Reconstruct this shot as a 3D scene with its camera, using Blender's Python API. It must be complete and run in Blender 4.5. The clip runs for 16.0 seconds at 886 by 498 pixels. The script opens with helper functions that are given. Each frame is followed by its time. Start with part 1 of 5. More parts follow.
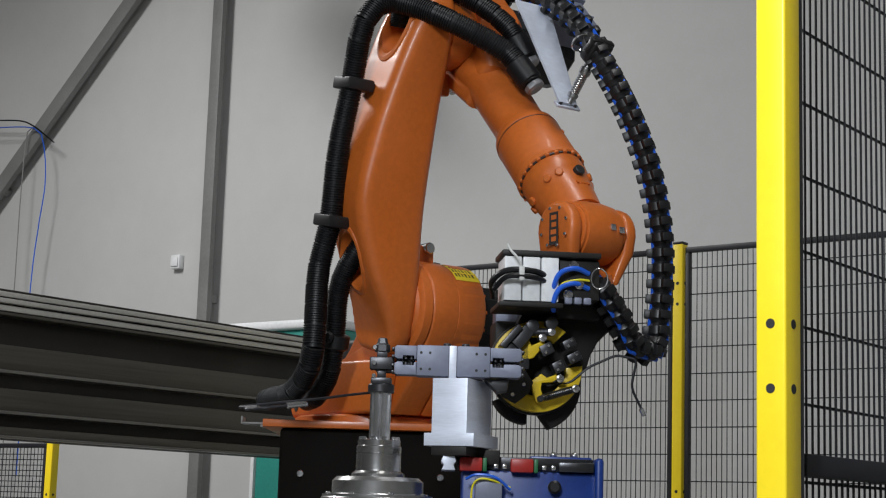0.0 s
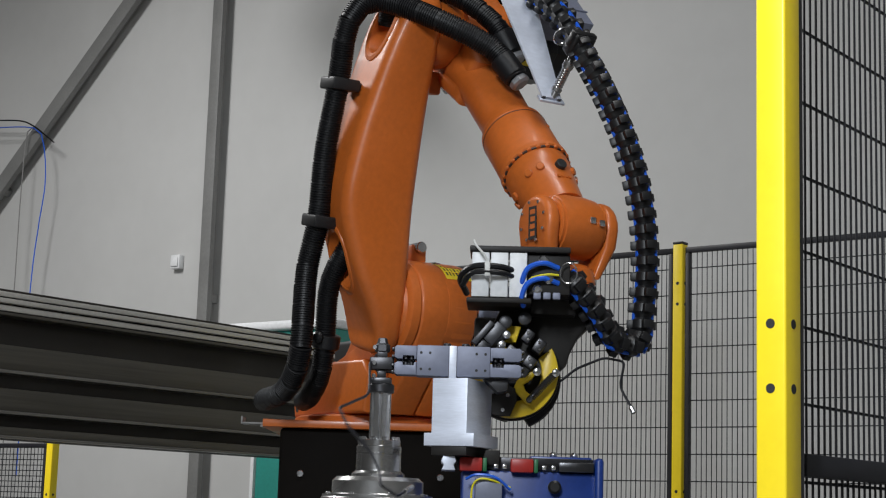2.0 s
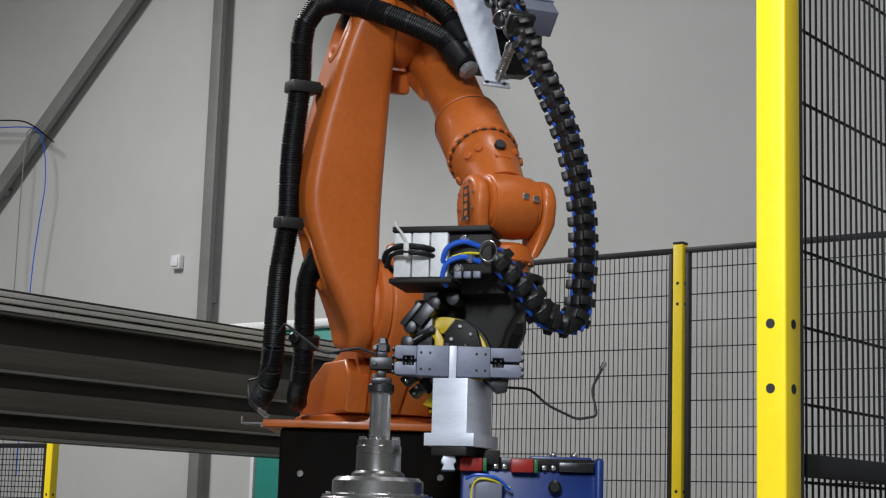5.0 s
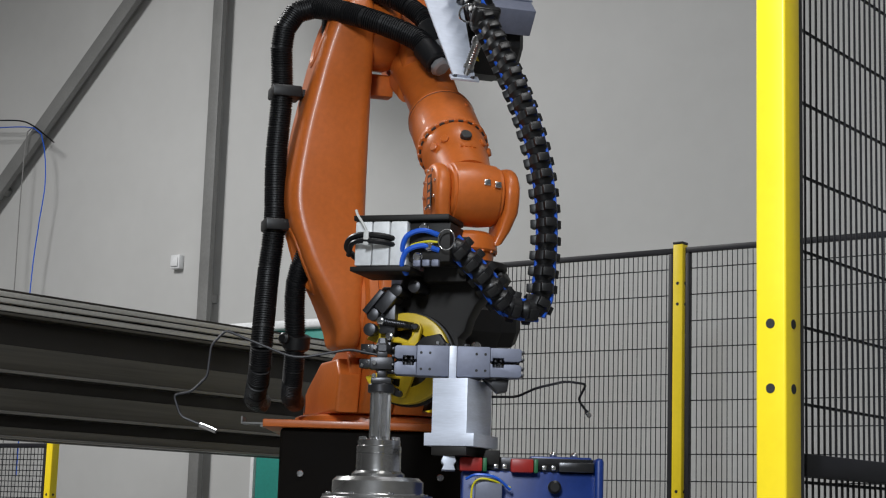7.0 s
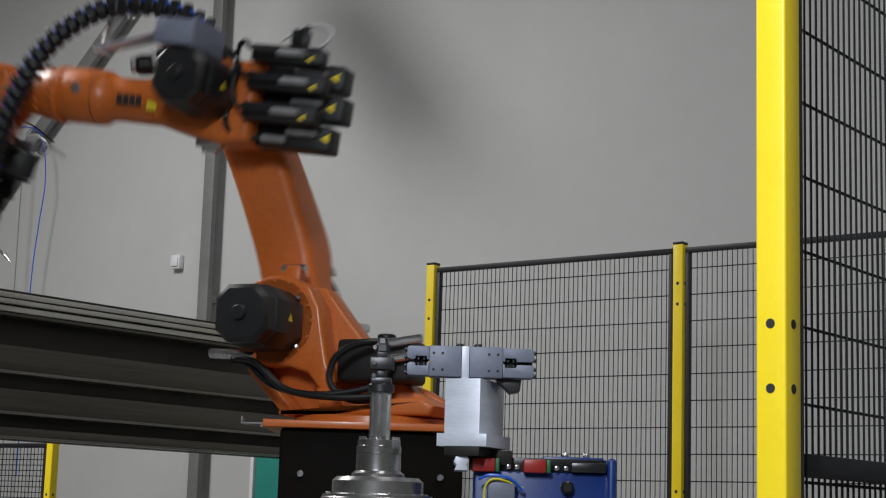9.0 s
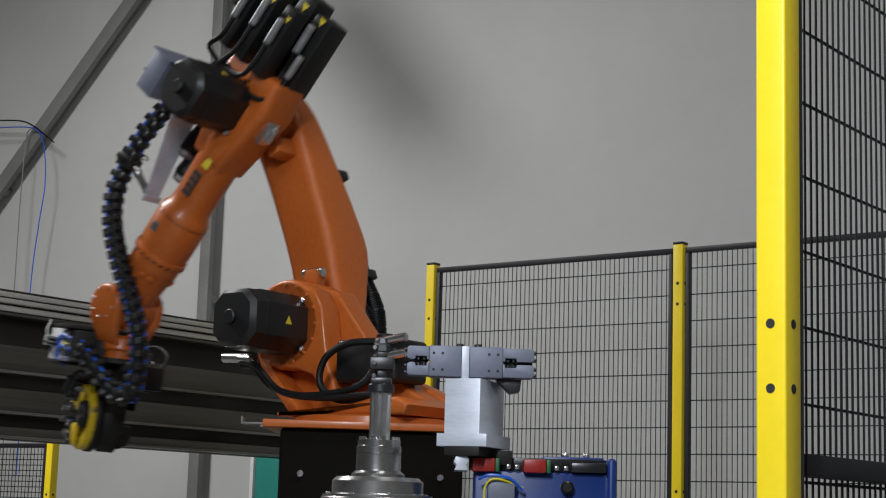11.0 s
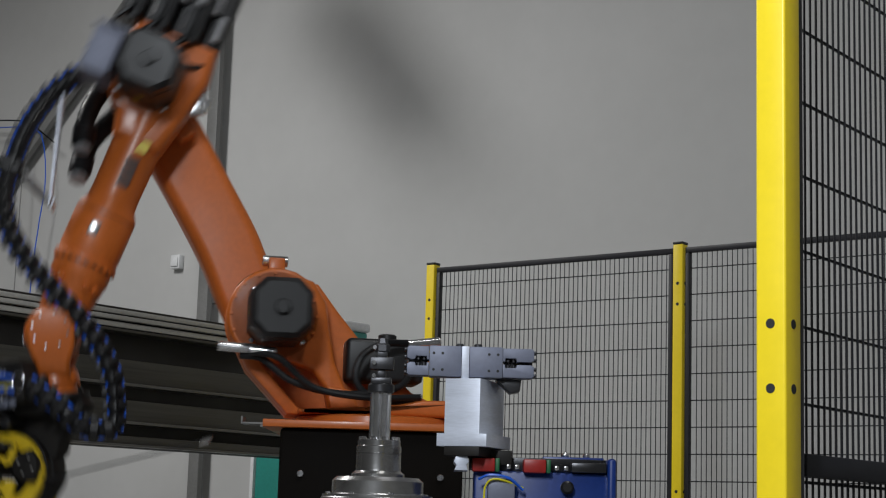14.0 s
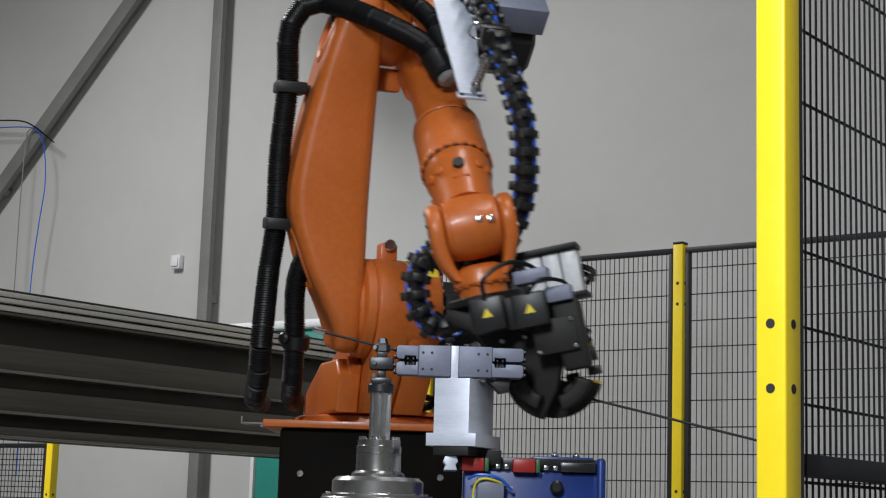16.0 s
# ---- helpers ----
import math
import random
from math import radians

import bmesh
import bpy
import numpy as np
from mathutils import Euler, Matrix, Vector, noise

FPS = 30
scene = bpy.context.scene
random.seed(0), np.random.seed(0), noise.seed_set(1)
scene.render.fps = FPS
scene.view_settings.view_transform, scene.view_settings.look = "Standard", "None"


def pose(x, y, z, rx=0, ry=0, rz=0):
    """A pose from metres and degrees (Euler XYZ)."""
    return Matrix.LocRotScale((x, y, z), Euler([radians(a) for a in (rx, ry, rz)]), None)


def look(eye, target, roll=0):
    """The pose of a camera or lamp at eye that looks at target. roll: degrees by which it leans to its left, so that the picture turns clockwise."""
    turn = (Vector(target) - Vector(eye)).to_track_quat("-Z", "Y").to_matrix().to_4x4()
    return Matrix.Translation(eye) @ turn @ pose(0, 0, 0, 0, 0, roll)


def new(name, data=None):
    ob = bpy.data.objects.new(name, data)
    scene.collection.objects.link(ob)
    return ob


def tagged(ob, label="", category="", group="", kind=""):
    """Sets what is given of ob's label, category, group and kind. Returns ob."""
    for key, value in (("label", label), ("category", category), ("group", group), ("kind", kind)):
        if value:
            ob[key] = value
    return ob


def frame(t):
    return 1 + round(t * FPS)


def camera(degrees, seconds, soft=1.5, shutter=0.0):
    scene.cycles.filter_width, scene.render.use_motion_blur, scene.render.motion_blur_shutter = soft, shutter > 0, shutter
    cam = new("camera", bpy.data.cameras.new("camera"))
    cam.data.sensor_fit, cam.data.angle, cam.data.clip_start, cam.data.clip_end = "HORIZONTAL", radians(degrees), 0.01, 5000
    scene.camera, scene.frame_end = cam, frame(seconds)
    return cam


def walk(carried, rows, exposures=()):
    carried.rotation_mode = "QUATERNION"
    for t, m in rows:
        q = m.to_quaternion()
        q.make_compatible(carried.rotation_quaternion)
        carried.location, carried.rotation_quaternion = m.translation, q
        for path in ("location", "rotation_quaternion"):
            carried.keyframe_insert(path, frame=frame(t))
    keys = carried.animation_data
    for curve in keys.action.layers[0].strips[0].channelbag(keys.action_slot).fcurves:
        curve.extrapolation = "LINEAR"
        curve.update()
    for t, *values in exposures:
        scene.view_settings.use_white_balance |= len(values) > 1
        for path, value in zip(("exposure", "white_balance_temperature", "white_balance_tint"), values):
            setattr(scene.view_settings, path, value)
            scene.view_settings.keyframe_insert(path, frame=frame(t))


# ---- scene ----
cam = camera(30.27, 16.0, soft=1.15, shutter=0.8)
CAM = Matrix.Translation((0, 0, 1.0)) @ pose(0, 0, 0, 99.25, 0, 0) @ pose(0, 0, 0, 0, 0, 1.75)
# the clip's camera closes a little while the arm is out of its middle
walk(cam, [(0, CAM), (16, CAM)], exposures=[(0, 0.0), (8.2, 0.0), (8.5, -0.07), (9, -0.24), (9.6, -0.32), (11.3, -0.18), (11.6, -0.22), (12, -0.34), (13.8, -0.40), (14.5, -0.40), (14.7, -0.12), (15.0, 0.0), (16, 0.0)])

# ---- light: unseen fluorescent lamps under the roof, an added low lamp, dim even fill ----
world = bpy.data.worlds.new("hall_air")
scene.world = world
world.use_nodes = True
world.node_tree.nodes["Background"].inputs[0].default_value = (0.82, 0.90, 1.0, 1)
world.node_tree.nodes["Background"].inputs[1].default_value = 0.09


def hall_lamp(eye, target, sx, sy, power, color=(0.985, 0.985, 0.985)):
    d = bpy.data.lights.new("hall_lamp", "AREA")
    d.shape, d.size, d.size_y, d.energy, d.color = "RECTANGLE", sx, sy, power, color
    ob = new("hall_lamp", d)
    ob.matrix_world = look(eye, target)
    return ob


hall_lamp((-4.30, 7.25, 5.6), (-4.0, 7.65, 0), 1.0, 1.8, 365)
hall_lamp((0.9, 2.4, 6.7), (1.2, 4.0, 0), 0.5, 4.0, 140)
# low lamp without a known source, added to brighten the near fence post
hall_lamp((-0.9, 0.1, 3.2), (-0.1, 1.5, 0), 0.4, 1.4, 185, (0.88, 0.94, 1.0))

# ---- materials ----
def mat(name, color, rough=0.5, metal=0.0, grain=0.06, grain_size=60.0, stain=0.12, stain_size=2.5, bump=0.05,
        bump_size=120.0, coat=0.0, stretch=(1, 1, 1), worn=None, rough_var=0.12, spec=0.5):
    m = bpy.data.materials.new(name)
    m.use_nodes = True
    nt = m.node_tree
    b = nt.nodes["Principled BSDF"]
    b.inputs["Metallic"].default_value = metal
    b.inputs["Coat Weight"].default_value = coat
    b.inputs["Specular IOR Level"].default_value = spec
    b.inputs["Coat Roughness"].default_value = 0.12
    tc = nt.nodes.new("ShaderNodeTexCoord")
    mp = nt.nodes.new("ShaderNodeMapping")
    mp.inputs["Scale"].default_value = stretch
    nt.links.new(tc.outputs["Object"], mp.inputs["Vector"])

    def noise_node(scale, detail):
        n = nt.nodes.new("ShaderNodeTexNoise")
        n.inputs["Scale"].default_value, n.inputs["Detail"].default_value = scale, detail
        nt.links.new(mp.outputs["Vector"], n.inputs["Vector"])
        return n

    def ramp(n, lo, hi):
        r = nt.nodes.new("ShaderNodeMapRange")
        r.inputs["From Min"].default_value, r.inputs["From Max"].default_value = 0.3, 0.7
        r.inputs["To Min"].default_value, r.inputs["To Max"].default_value = lo, hi
        nt.links.new(n.outputs["Fac"], r.inputs["Value"])
        return r

    fine, broad = noise_node(grain_size, 3), noise_node(stain_size, 4)
    g, s = ramp(fine, 1 - grain, 1 + grain), ramp(broad, 1 - stain, 1 + stain)
    mul = nt.nodes.new("ShaderNodeMath")
    mul.operation = "MULTIPLY"
    nt.links.new(g.outputs[0], mul.inputs[0])
    nt.links.new(s.outputs[0], mul.inputs[1])
    mix = nt.nodes.new("ShaderNodeVectorMath")
    mix.operation = "SCALE"
    mix.inputs[0].default_value = color
    nt.links.new(mul.outputs[0], mix.inputs["Scale"])
    out = mix.outputs[0]
    if worn:
        w = noise_node(stain_size * 6, 6)
        wr = nt.nodes.new("ShaderNodeMapRange")
        wr.inputs["From Min"].default_value, wr.inputs["From Max"].default_value = 0.64, 0.72
        nt.links.new(w.outputs["Fac"], wr.inputs["Value"])
        mx = nt.nodes.new("ShaderNodeMix")
        mx.data_type = "RGBA"
        nt.links.new(wr.outputs[0], mx.inputs["Factor"])
        nt.links.new(out, mx.inputs["A"])
        mx.inputs["B"].default_value = (*worn, 1)
        out = mx.outputs["Result"]
    nt.links.new(out, b.inputs["Base Color"])
    rr = ramp(broad, max(0.03, rough - rough_var), min(1, rough + rough_var))
    nt.links.new(rr.outputs[0], b.inputs["Roughness"])
    if bump:
        bn = nt.nodes.new("ShaderNodeBump")
        bn.inputs["Strength"].default_value, bn.inputs["Distance"].default_value = bump, 0.002
        h = noise_node(bump_size, 2)
        nt.links.new(h.outputs["Fac"], bn.inputs["Height"])
        nt.links.new(bn.outputs["Normal"], b.inputs["Normal"])
    return m


ORANGE = mat("orange_paint", (0.55, 0.130, 0.019), 0.41, coat=0.10, stain=0.09, bump=0.06, bump_size=90, worn=None)
BLACK_PAINT = mat("black_paint", (0.012, 0.0105, 0.0095), 0.55, stain=0.3, bump=0.05, spec=0.35)
MATT_BLACK = mat("matt_black_paint", (0.0062, 0.0048, 0.0038), 0.8, stain=0.35, bump=0.06, spec=0.1)
BLACK_PLASTIC = mat("black_plastic", (0.010, 0.0098, 0.0105), 0.45, stain=0.25, bump=0.04, bump_size=200)
RUBBER = mat("black_rubber", (0.007, 0.007, 0.008), 0.46, stain=0.3, bump=0.1, spec=0.32)
ALU = mat("brushed_aluminium", (0.66, 0.70, 0.80), 0.46, 0.22, grain=0.05, grain_size=40, stretch=(1, 1, 6), stain=0.08, stain_size=6, bump=0.03, rough_var=0.05)
ALU_DARK = mat("grey_anodised_aluminium", (0.185, 0.20, 0.265), 0.48, 0.2, stain=0.15, bump=0.04)
STEEL = mat("turned_steel", (0.68, 0.68, 0.69), 0.2, 0.95, grain=0.03, stain=0.1, stain_size=8, bump=0.02)
CASTING = mat("machined_casting", (0.40, 0.395, 0.39), 0.27, 0.95, stain=0.2, bump=0.08)
DULL_METAL = mat("dull_nickel", (0.34, 0.34, 0.35), 0.5, 0.5, stain=0.2, stain_size=20, bump=0.05)
STEEL_DARK = mat("oiled_steel", (0.07, 0.07, 0.075), 0.35, 0.8, stain=0.3, bump=0.08)
YELLOW = mat("yellow_powder_coat", (0.94, 0.70, 0.02), 0.38, stain=0.05, grain=0.02, bump=0.05, bump_size=300)
YELLOW_TOOL = mat("yellow_tool_paint", (0.72, 0.50, 0.02), 0.4, stain=0.15, bump=0.05, worn=(0.12, 0.10, 0.05))
YELLOW_LABEL = mat("yellow_label", (0.80, 0.62, 0.03), 0.5, bump=0)
LABEL_INK = mat("black_label_ink", (0.02, 0.02, 0.02), 0.6, bump=0)
WIRE_BLACK = mat("black_wire_coat", (0.012, 0.012, 0.016), 0.5, bump=0)
WALL = mat("white_wall_panel", (0.53, 0.53, 0.52), 0.6, stain=0.05, stain_size=0.7, grain=0.015, grain_size=8, bump=0.03)
GREY_STEEL = mat("grey_painted_steel", (0.20, 0.20, 0.195), 0.5, stain=0.12, bump=0.05)
FLOOR = mat("grey_concrete", (0.20, 0.195, 0.185), 0.55, stain=0.2, stain_size=1.2, grain_size=30, bump=0.1, bump_size=60)
CEILING = mat("roof_sheet", (0.45, 0.45, 0.45), 0.6, stain=0.1)
# one aluminium: shade is painted into the grey, light into the lips' tone
BEAM_SHADED = mat("shaded_aluminium_profile", (0.078, 0.073, 0.062), 0.42, 0.3, stain=0.28, stain_size=9, stretch=(0.12, 1, 5), bump=0.03)
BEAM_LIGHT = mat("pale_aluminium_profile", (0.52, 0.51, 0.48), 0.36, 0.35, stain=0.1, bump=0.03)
BEAM_LIT = mat("lit_edge_aluminium_profile", (0.16, 0.155, 0.142), 0.42, 0.3, stain=0.2, stain_size=9, stretch=(0.12, 1, 5), bump=0.03)
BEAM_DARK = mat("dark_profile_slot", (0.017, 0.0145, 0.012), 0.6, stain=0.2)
TEAL = mat("teal_sheet_metal", (0.025, 0.24, 0.20), 0.45, stain=0.08)
WHITE = mat("white_plastic", (0.72, 0.73, 0.74), 0.45, stain=0.06, bump=0.02)
BLUE = mat("blue_machine_paint", (0.009, 0.036, 0.20), 0.42, stain=0.1, bump=0.05)
RED = mat("red_plastic", (0.33, 0.018, 0.014), 0.45, stain=0.1)
GREEN = mat("green_plastic", (0.02, 0.13, 0.05), 0.5, stain=0.1)
BLUE_CABLE = mat("blue_hose", (0.015, 0.11, 0.62), 0.35, stain=0.05, bump=0)
WHITE_CABLE = mat("white_cable", (0.6, 0.6, 0.58), 0.5, bump=0)
YELLOW_CABLE = mat("yellow_cable", (0.7, 0.62, 0.02), 0.45, bump=0)


# ---- mesh helpers ----
def finish(bm, name, material, smooth=35):
    me = bpy.data.meshes.new(name)
    bmesh.ops.recalc_face_normals(bm, faces=bm.faces)
    if smooth:
        for f in bm.faces:
            f.smooth = True
        for e in bm.edges:
            if len(e.link_faces) == 2 and e.calc_face_angle(0) > radians(smooth):
                e.smooth = False
    bm.to_mesh(me)
    bm.free()
    if isinstance(material, (list, tuple)):
        for m in material:
            me.materials.append(m)
    else:
        me.materials.append(material)
    return me


def part(name, bm, material, parent=None, label="", smooth=35):
    ob = new(name, finish(bm, name, material, smooth))
    ob.parent = parent
    return tagged(ob, label) if label else ob


def B():
    return bmesh.new()


def box(bm, x0, x1, y0, y1, z0, z1, bevel=0.0, seg=2, m=None):
    t = bmesh.new()
    bmesh.ops.create_cube(t, size=1)
    for v in t.verts:
        v.co = Vector(((x0 + x1) / 2 + v.co.x * (x1 - x0), (y0 + y1) / 2 + v.co.y * (y1 - y0), (z0 + z1) / 2 + v.co.z * (z1 - z0)))
    if bevel:
        bmesh.ops.bevel(t, geom=t.edges[:], offset=bevel, segments=seg, affect="EDGES", profile=0.5)
    return merge(bm, t, m)


def merge(bm, t, m=None):
    if m is not None:
        bmesh.ops.transform(t, matrix=m, verts=t.verts)
    idx = {}
    for v in t.verts:
        idx[v] = bm.verts.new(v.co)
    for f in t.faces:
        try:
            nf = bm.faces.new([idx[v] for v in f.verts])
            nf.material_index = f.material_index
        except ValueError:
            pass
    t.free()
    return bm


def axis_matrix(p0, p1):
    p0, p1 = Vector(p0), Vector(p1)
    return Matrix.Translation(p0) @ (p1 - p0).to_track_quat("Z", "Y").to_matrix().to_4x4()


def lathe(bm, p0, p1, profile, seg=24, close=True):
    """A turned body: profile of (distance along the axis in metres, radius)."""
    m = axis_matrix(p0, p1)
    rings = []
    for z, r in profile:
        rings.append([bm.verts.new(m @ Vector((r * math.cos(2 * math.pi * i / seg), r * math.sin(2 * math.pi * i / seg), z))) for i in range(seg)])
    for a, b in zip(rings, rings[1:]):
        for i in range(seg):
            bm.faces.new((a[i], a[(i + 1) % seg], b[(i + 1) % seg], b[i]))
    if close:
        bm.faces.new(rings[0][::-1])
        bm.faces.new(rings[-1])
    return bm


def rod(bm, p0, p1, r, seg=12, chamfer=0.0):
    n = (Vector(p1) - Vector(p0)).length
    c = min(chamfer, r * 0.6, n * 0.4)
    prof = [(0, r - c), (c, r), (n - c, r), (n, r - c)] if c else [(0, r), (n, r)]
    return lathe(bm, p0, p1, prof, seg)


def slab(bm, outline, y0, y1, bevel=0.0, seg=2, m=None):
    """An outline in x and z, drawn out from y0 to y1."""
    t = bmesh.new()
    a = [t.verts.new((x, y0, z)) for x, z in outline]
    b = [t.verts.new((x, y1, z)) for x, z in outline]
    t.faces.new(a[::-1])
    t.faces.new(b)
    n = len(a)
    for i in range(n):
        t.faces.new((a[i], a[(i + 1) % n], b[(i + 1) % n], b[i]))
    bmesh.ops.recalc_face_normals(t, faces=t.faces)
    if bevel:
        es = [e for e in t.edges if abs((e.verts[0].co - e.verts[1].co).y) < 1e-6]
        bmesh.ops.bevel(t, geom=es, offset=bevel, segments=seg, affect="EDGES", profile=0.5)
    return merge(bm, t, m)


def smooth_path(points, n):
    """Points on a Catmull-Rom curve through the given ones, evenly spread."""
    p = [Vector(q) for q in points]
    p = [2 * p[0] - p[1]] + p + [2 * p[-1] - p[-2]]
    dense = []
    for i in range(1, len(p) - 2):
        for k in range(16):
            t = k / 16
            a, b, c, d = p[i - 1:i + 3]
            dense.append(0.5 * (2 * b + (c - a) * t + (2 * a - 5 * b + 4 * c - d) * t * t + (3 * b - a - 3 * c + d) * t ** 3))
    dense.append(p[-2])
    return spread(dense, n)


def spread(dense, n):
    acc = [0.0]
    for a, b in zip(dense, dense[1:]):
        acc.append(acc[-1] + (b - a).length)
    out, j = [], 0
    for k in range(n):
        s = acc[-1] * k / (n - 1)
        while j < len(acc) - 2 and acc[j + 1] < s:
            j += 1
        f = (s - acc[j]) / max(1e-9, acc[j + 1] - acc[j])
        out.append(dense[j].lerp(dense[j + 1], min(1, f)))
    return out


def cable(bm, points, r, seg=8, n=24, ridge=0.0, smooth=True):
    """A round cable along a curve; ridge: the height of a corrugated hose's rings."""
    path = smooth_path(points, n) if smooth else [Vector(p) for p in points]
    up, rings = Vector((0.31, 0.45, 0.84)), []
    for i, p in enumerate(path):
        d = (path[min(i + 1, len(path) - 1)] - path[max(i - 1, 0)]).normalized()
        s = d.cross(up).normalized()
        up = s.cross(d).normalized()
        rr = r - (ridge if i % 2 else 0)
        rings.append([bm.verts.new(p + rr * (math.cos(2 * math.pi * k / seg) * s + math.sin(2 * math.pi * k / seg) * up)) for k in range(seg)])
    for a, b in zip(rings, rings[1:]):
        for k in range(seg):
            bm.faces.new((a[k], a[(k + 1) % seg], b[(k + 1) % seg], b[k]))
    bm.faces.new(rings[0][::-1])
    bm.faces.new(rings[-1])
    return bm


def arc(cx, cz, r, a0, a1, n):
    return [(cx + r * math.cos(radians(a0 + (a1 - a0) * i / n)), cz + r * math.sin(radians(a0 + (a1 - a0) * i / n))) for i in range(n + 1)]


def bolt(bm, p, d, r=0.008, h=0.007):
    """A hexagon or socket screw head at p that points along d."""
    p, d = Vector(p), Vector(d).normalized()
    lathe(bm, p, p + d * h, [(0, r), (h * 0.8, r), (h, r * 0.8)], 8)
    return bm

# ---- the hall ----
D1 = Vector((0.6018, 0.7986, 0))   # along the near fence panel
D2 = Vector((0.7986, -0.6018, 0))  # along the far fence and the wall
TURN = math.degrees(math.atan2(D2.y, D2.x))


def frame_at(p, turn=TURN):
    return Matrix.Translation(p) @ pose(0, 0, 0, 0, 0, turn)


WALL_P = Vector((1.085, 7.384, 0)) + D1 * 1.5

wall = part("wall_north", box(B(), -14, 9, 0, 0.25, 0, 7.0), WALL)
wall.matrix_world = frame_at(WALL_P)
tagged(wall, "off-white sandwich panel hall wall", "wall", kind="structure")
# upright seams between the wall panels
for x in (-9.2, 2.4, 5.2):
    seam = part("wall_seam", box(B(), x - 0.006, x + 0.006, -0.003, 0, 0, 7.0), GREY_STEEL, wall)
for name, x0, x1, y0, y1 in (("wall_west", -14.25, -14, -16, 0.25), ("wall_east", 9, 9.25, -16, 0.25), ("wall_south", -14.25, 9.25, -16.25, -16)):
    w = part(name, box(B(), x0, x1, y0, y1, 0, 7.0), WALL)
    w.matrix_world = frame_at(WALL_P)
    tagged(w, "off-white hall wall", "wall", kind="structure")
floor = part("floor", box(B(), -14.25, 9.25, -16.25, 0.25, -0.2, 0), FLOOR)
floor.matrix_world = frame_at(WALL_P)
tagged(floor, "grey concrete workshop floor", "floor", kind="structure")
ceiling = part("ceiling", box(B(), -14.25, 9.25, -16.25, 0.25, 7.0, 7.2), CEILING)
ceiling.matrix_world = frame_at(WALL_P)
tagged(ceiling, "grey trapezoid sheet roof", "ceiling", kind="structure")


# steel column and brace, a hand's width off the wall
def steel_profile(name, p0, p1, w, depth, off, label, category):
    """A folded hollow profile whose front face stands `off` before the wall's plane."""
    p0, p1 = Vector(p0), Vector(p1)
    n = (p1 - p0).length
    bm = B()
    box(bm, -w / 2, w / 2, -off, -off + 0.010, 0, n, 0.003)
    box(bm, w / 2 - 0.012, w / 2 - 0.002, -off + 0.011, -off + depth, 0, n, 0.002)
    box(bm, -w / 2 + 0.002, -w / 2 + 0.012, -off + 0.011, -off + depth, 0, n, 0.002)
    box(bm, w / 2 - 0.034, w / 2 - 0.002, -off + depth + 0.001, -off + depth + 0.009, 0, n, 0.002)
    box(bm, -w / 2 + 0.002, -w / 2 + 0.034, -off + depth + 0.001, -off + depth + 0.009, 0, n, 0.002)
    k = 0.2
    while k < n:
        box(bm, -0.03, 0.03, -off + depth + 0.01, -0.001, k, k + 0.06, 0.003)
        k += 2.2
    ob = part(name, bm, GREY_STEEL)
    z = (p1 - p0).normalized()
    y = D1 - D1.dot(z) * z
    y.normalize()
    x = y.cross(z)
    m = Matrix((x, y, z)).transposed().to_4x4()
    ob.matrix_world = Matrix.Translation(p0) @ m
    return tagged(ob, label, category, kind="structure")


COL_P = D2 * -8.028 + D1 * 8.05
steel_profile("steel_column", COL_P, COL_P + Vector((0, 0, 7.0)), 0.095, 0.045, 0.125, "grey painted steel column before the wall", "column")
BR0, BR1 = D2 * -12.127 + D1 * 8.05 + Vector((0, 0, 1.755)), D2 * -8.295 + D1 * 8.05 + Vector((0, 0, 5.313))
steel_profile("steel_brace", BR0, BR1, 0.118, 0.045, 0.13, "grey painted diagonal steel brace on the wall", "brace")


# ---- safety fences ----
def fence_post(p, turn, height, holes, size=0.05, foot=True, label="yellow steel fence post with black plastic cap"):
    ob = new("fence_post")
    ob.matrix_world = frame_at((p[0], p[1], 0), turn)
    h = size / 2
    shaft = part("shaft", box(B(), -h, h, -h, h, 0.01, height, 0.004, 3), YELLOW, ob)
    part("cap", box(B(), -h - 0.001, h + 0.001, -h - 0.001, h + 0.001, height, height + 0.012, 0.003), BLACK_PLASTIC, ob, "black plastic cap")
    part("foot_plate", box(B(), -0.06, 0.06, -0.06, 0.06, 0, 0.01, 0.002), YELLOW, ob)
    for z in holes:
        hole = part("bolt_hole", rod(B(), (0, -h - 0.0006, z), (0, -h + 0.004, z), 0.0075, 16), LABEL_INK, ob, "dark bolt hole")
        hole = part("bolt_hole", rod(B(), (h - 0.004, 0, z), (h + 0.0006, 0, z), 0.0075, 16), LABEL_INK, ob, "dark bolt hole")
    return tagged(ob, label, "fence post", "fence posts")


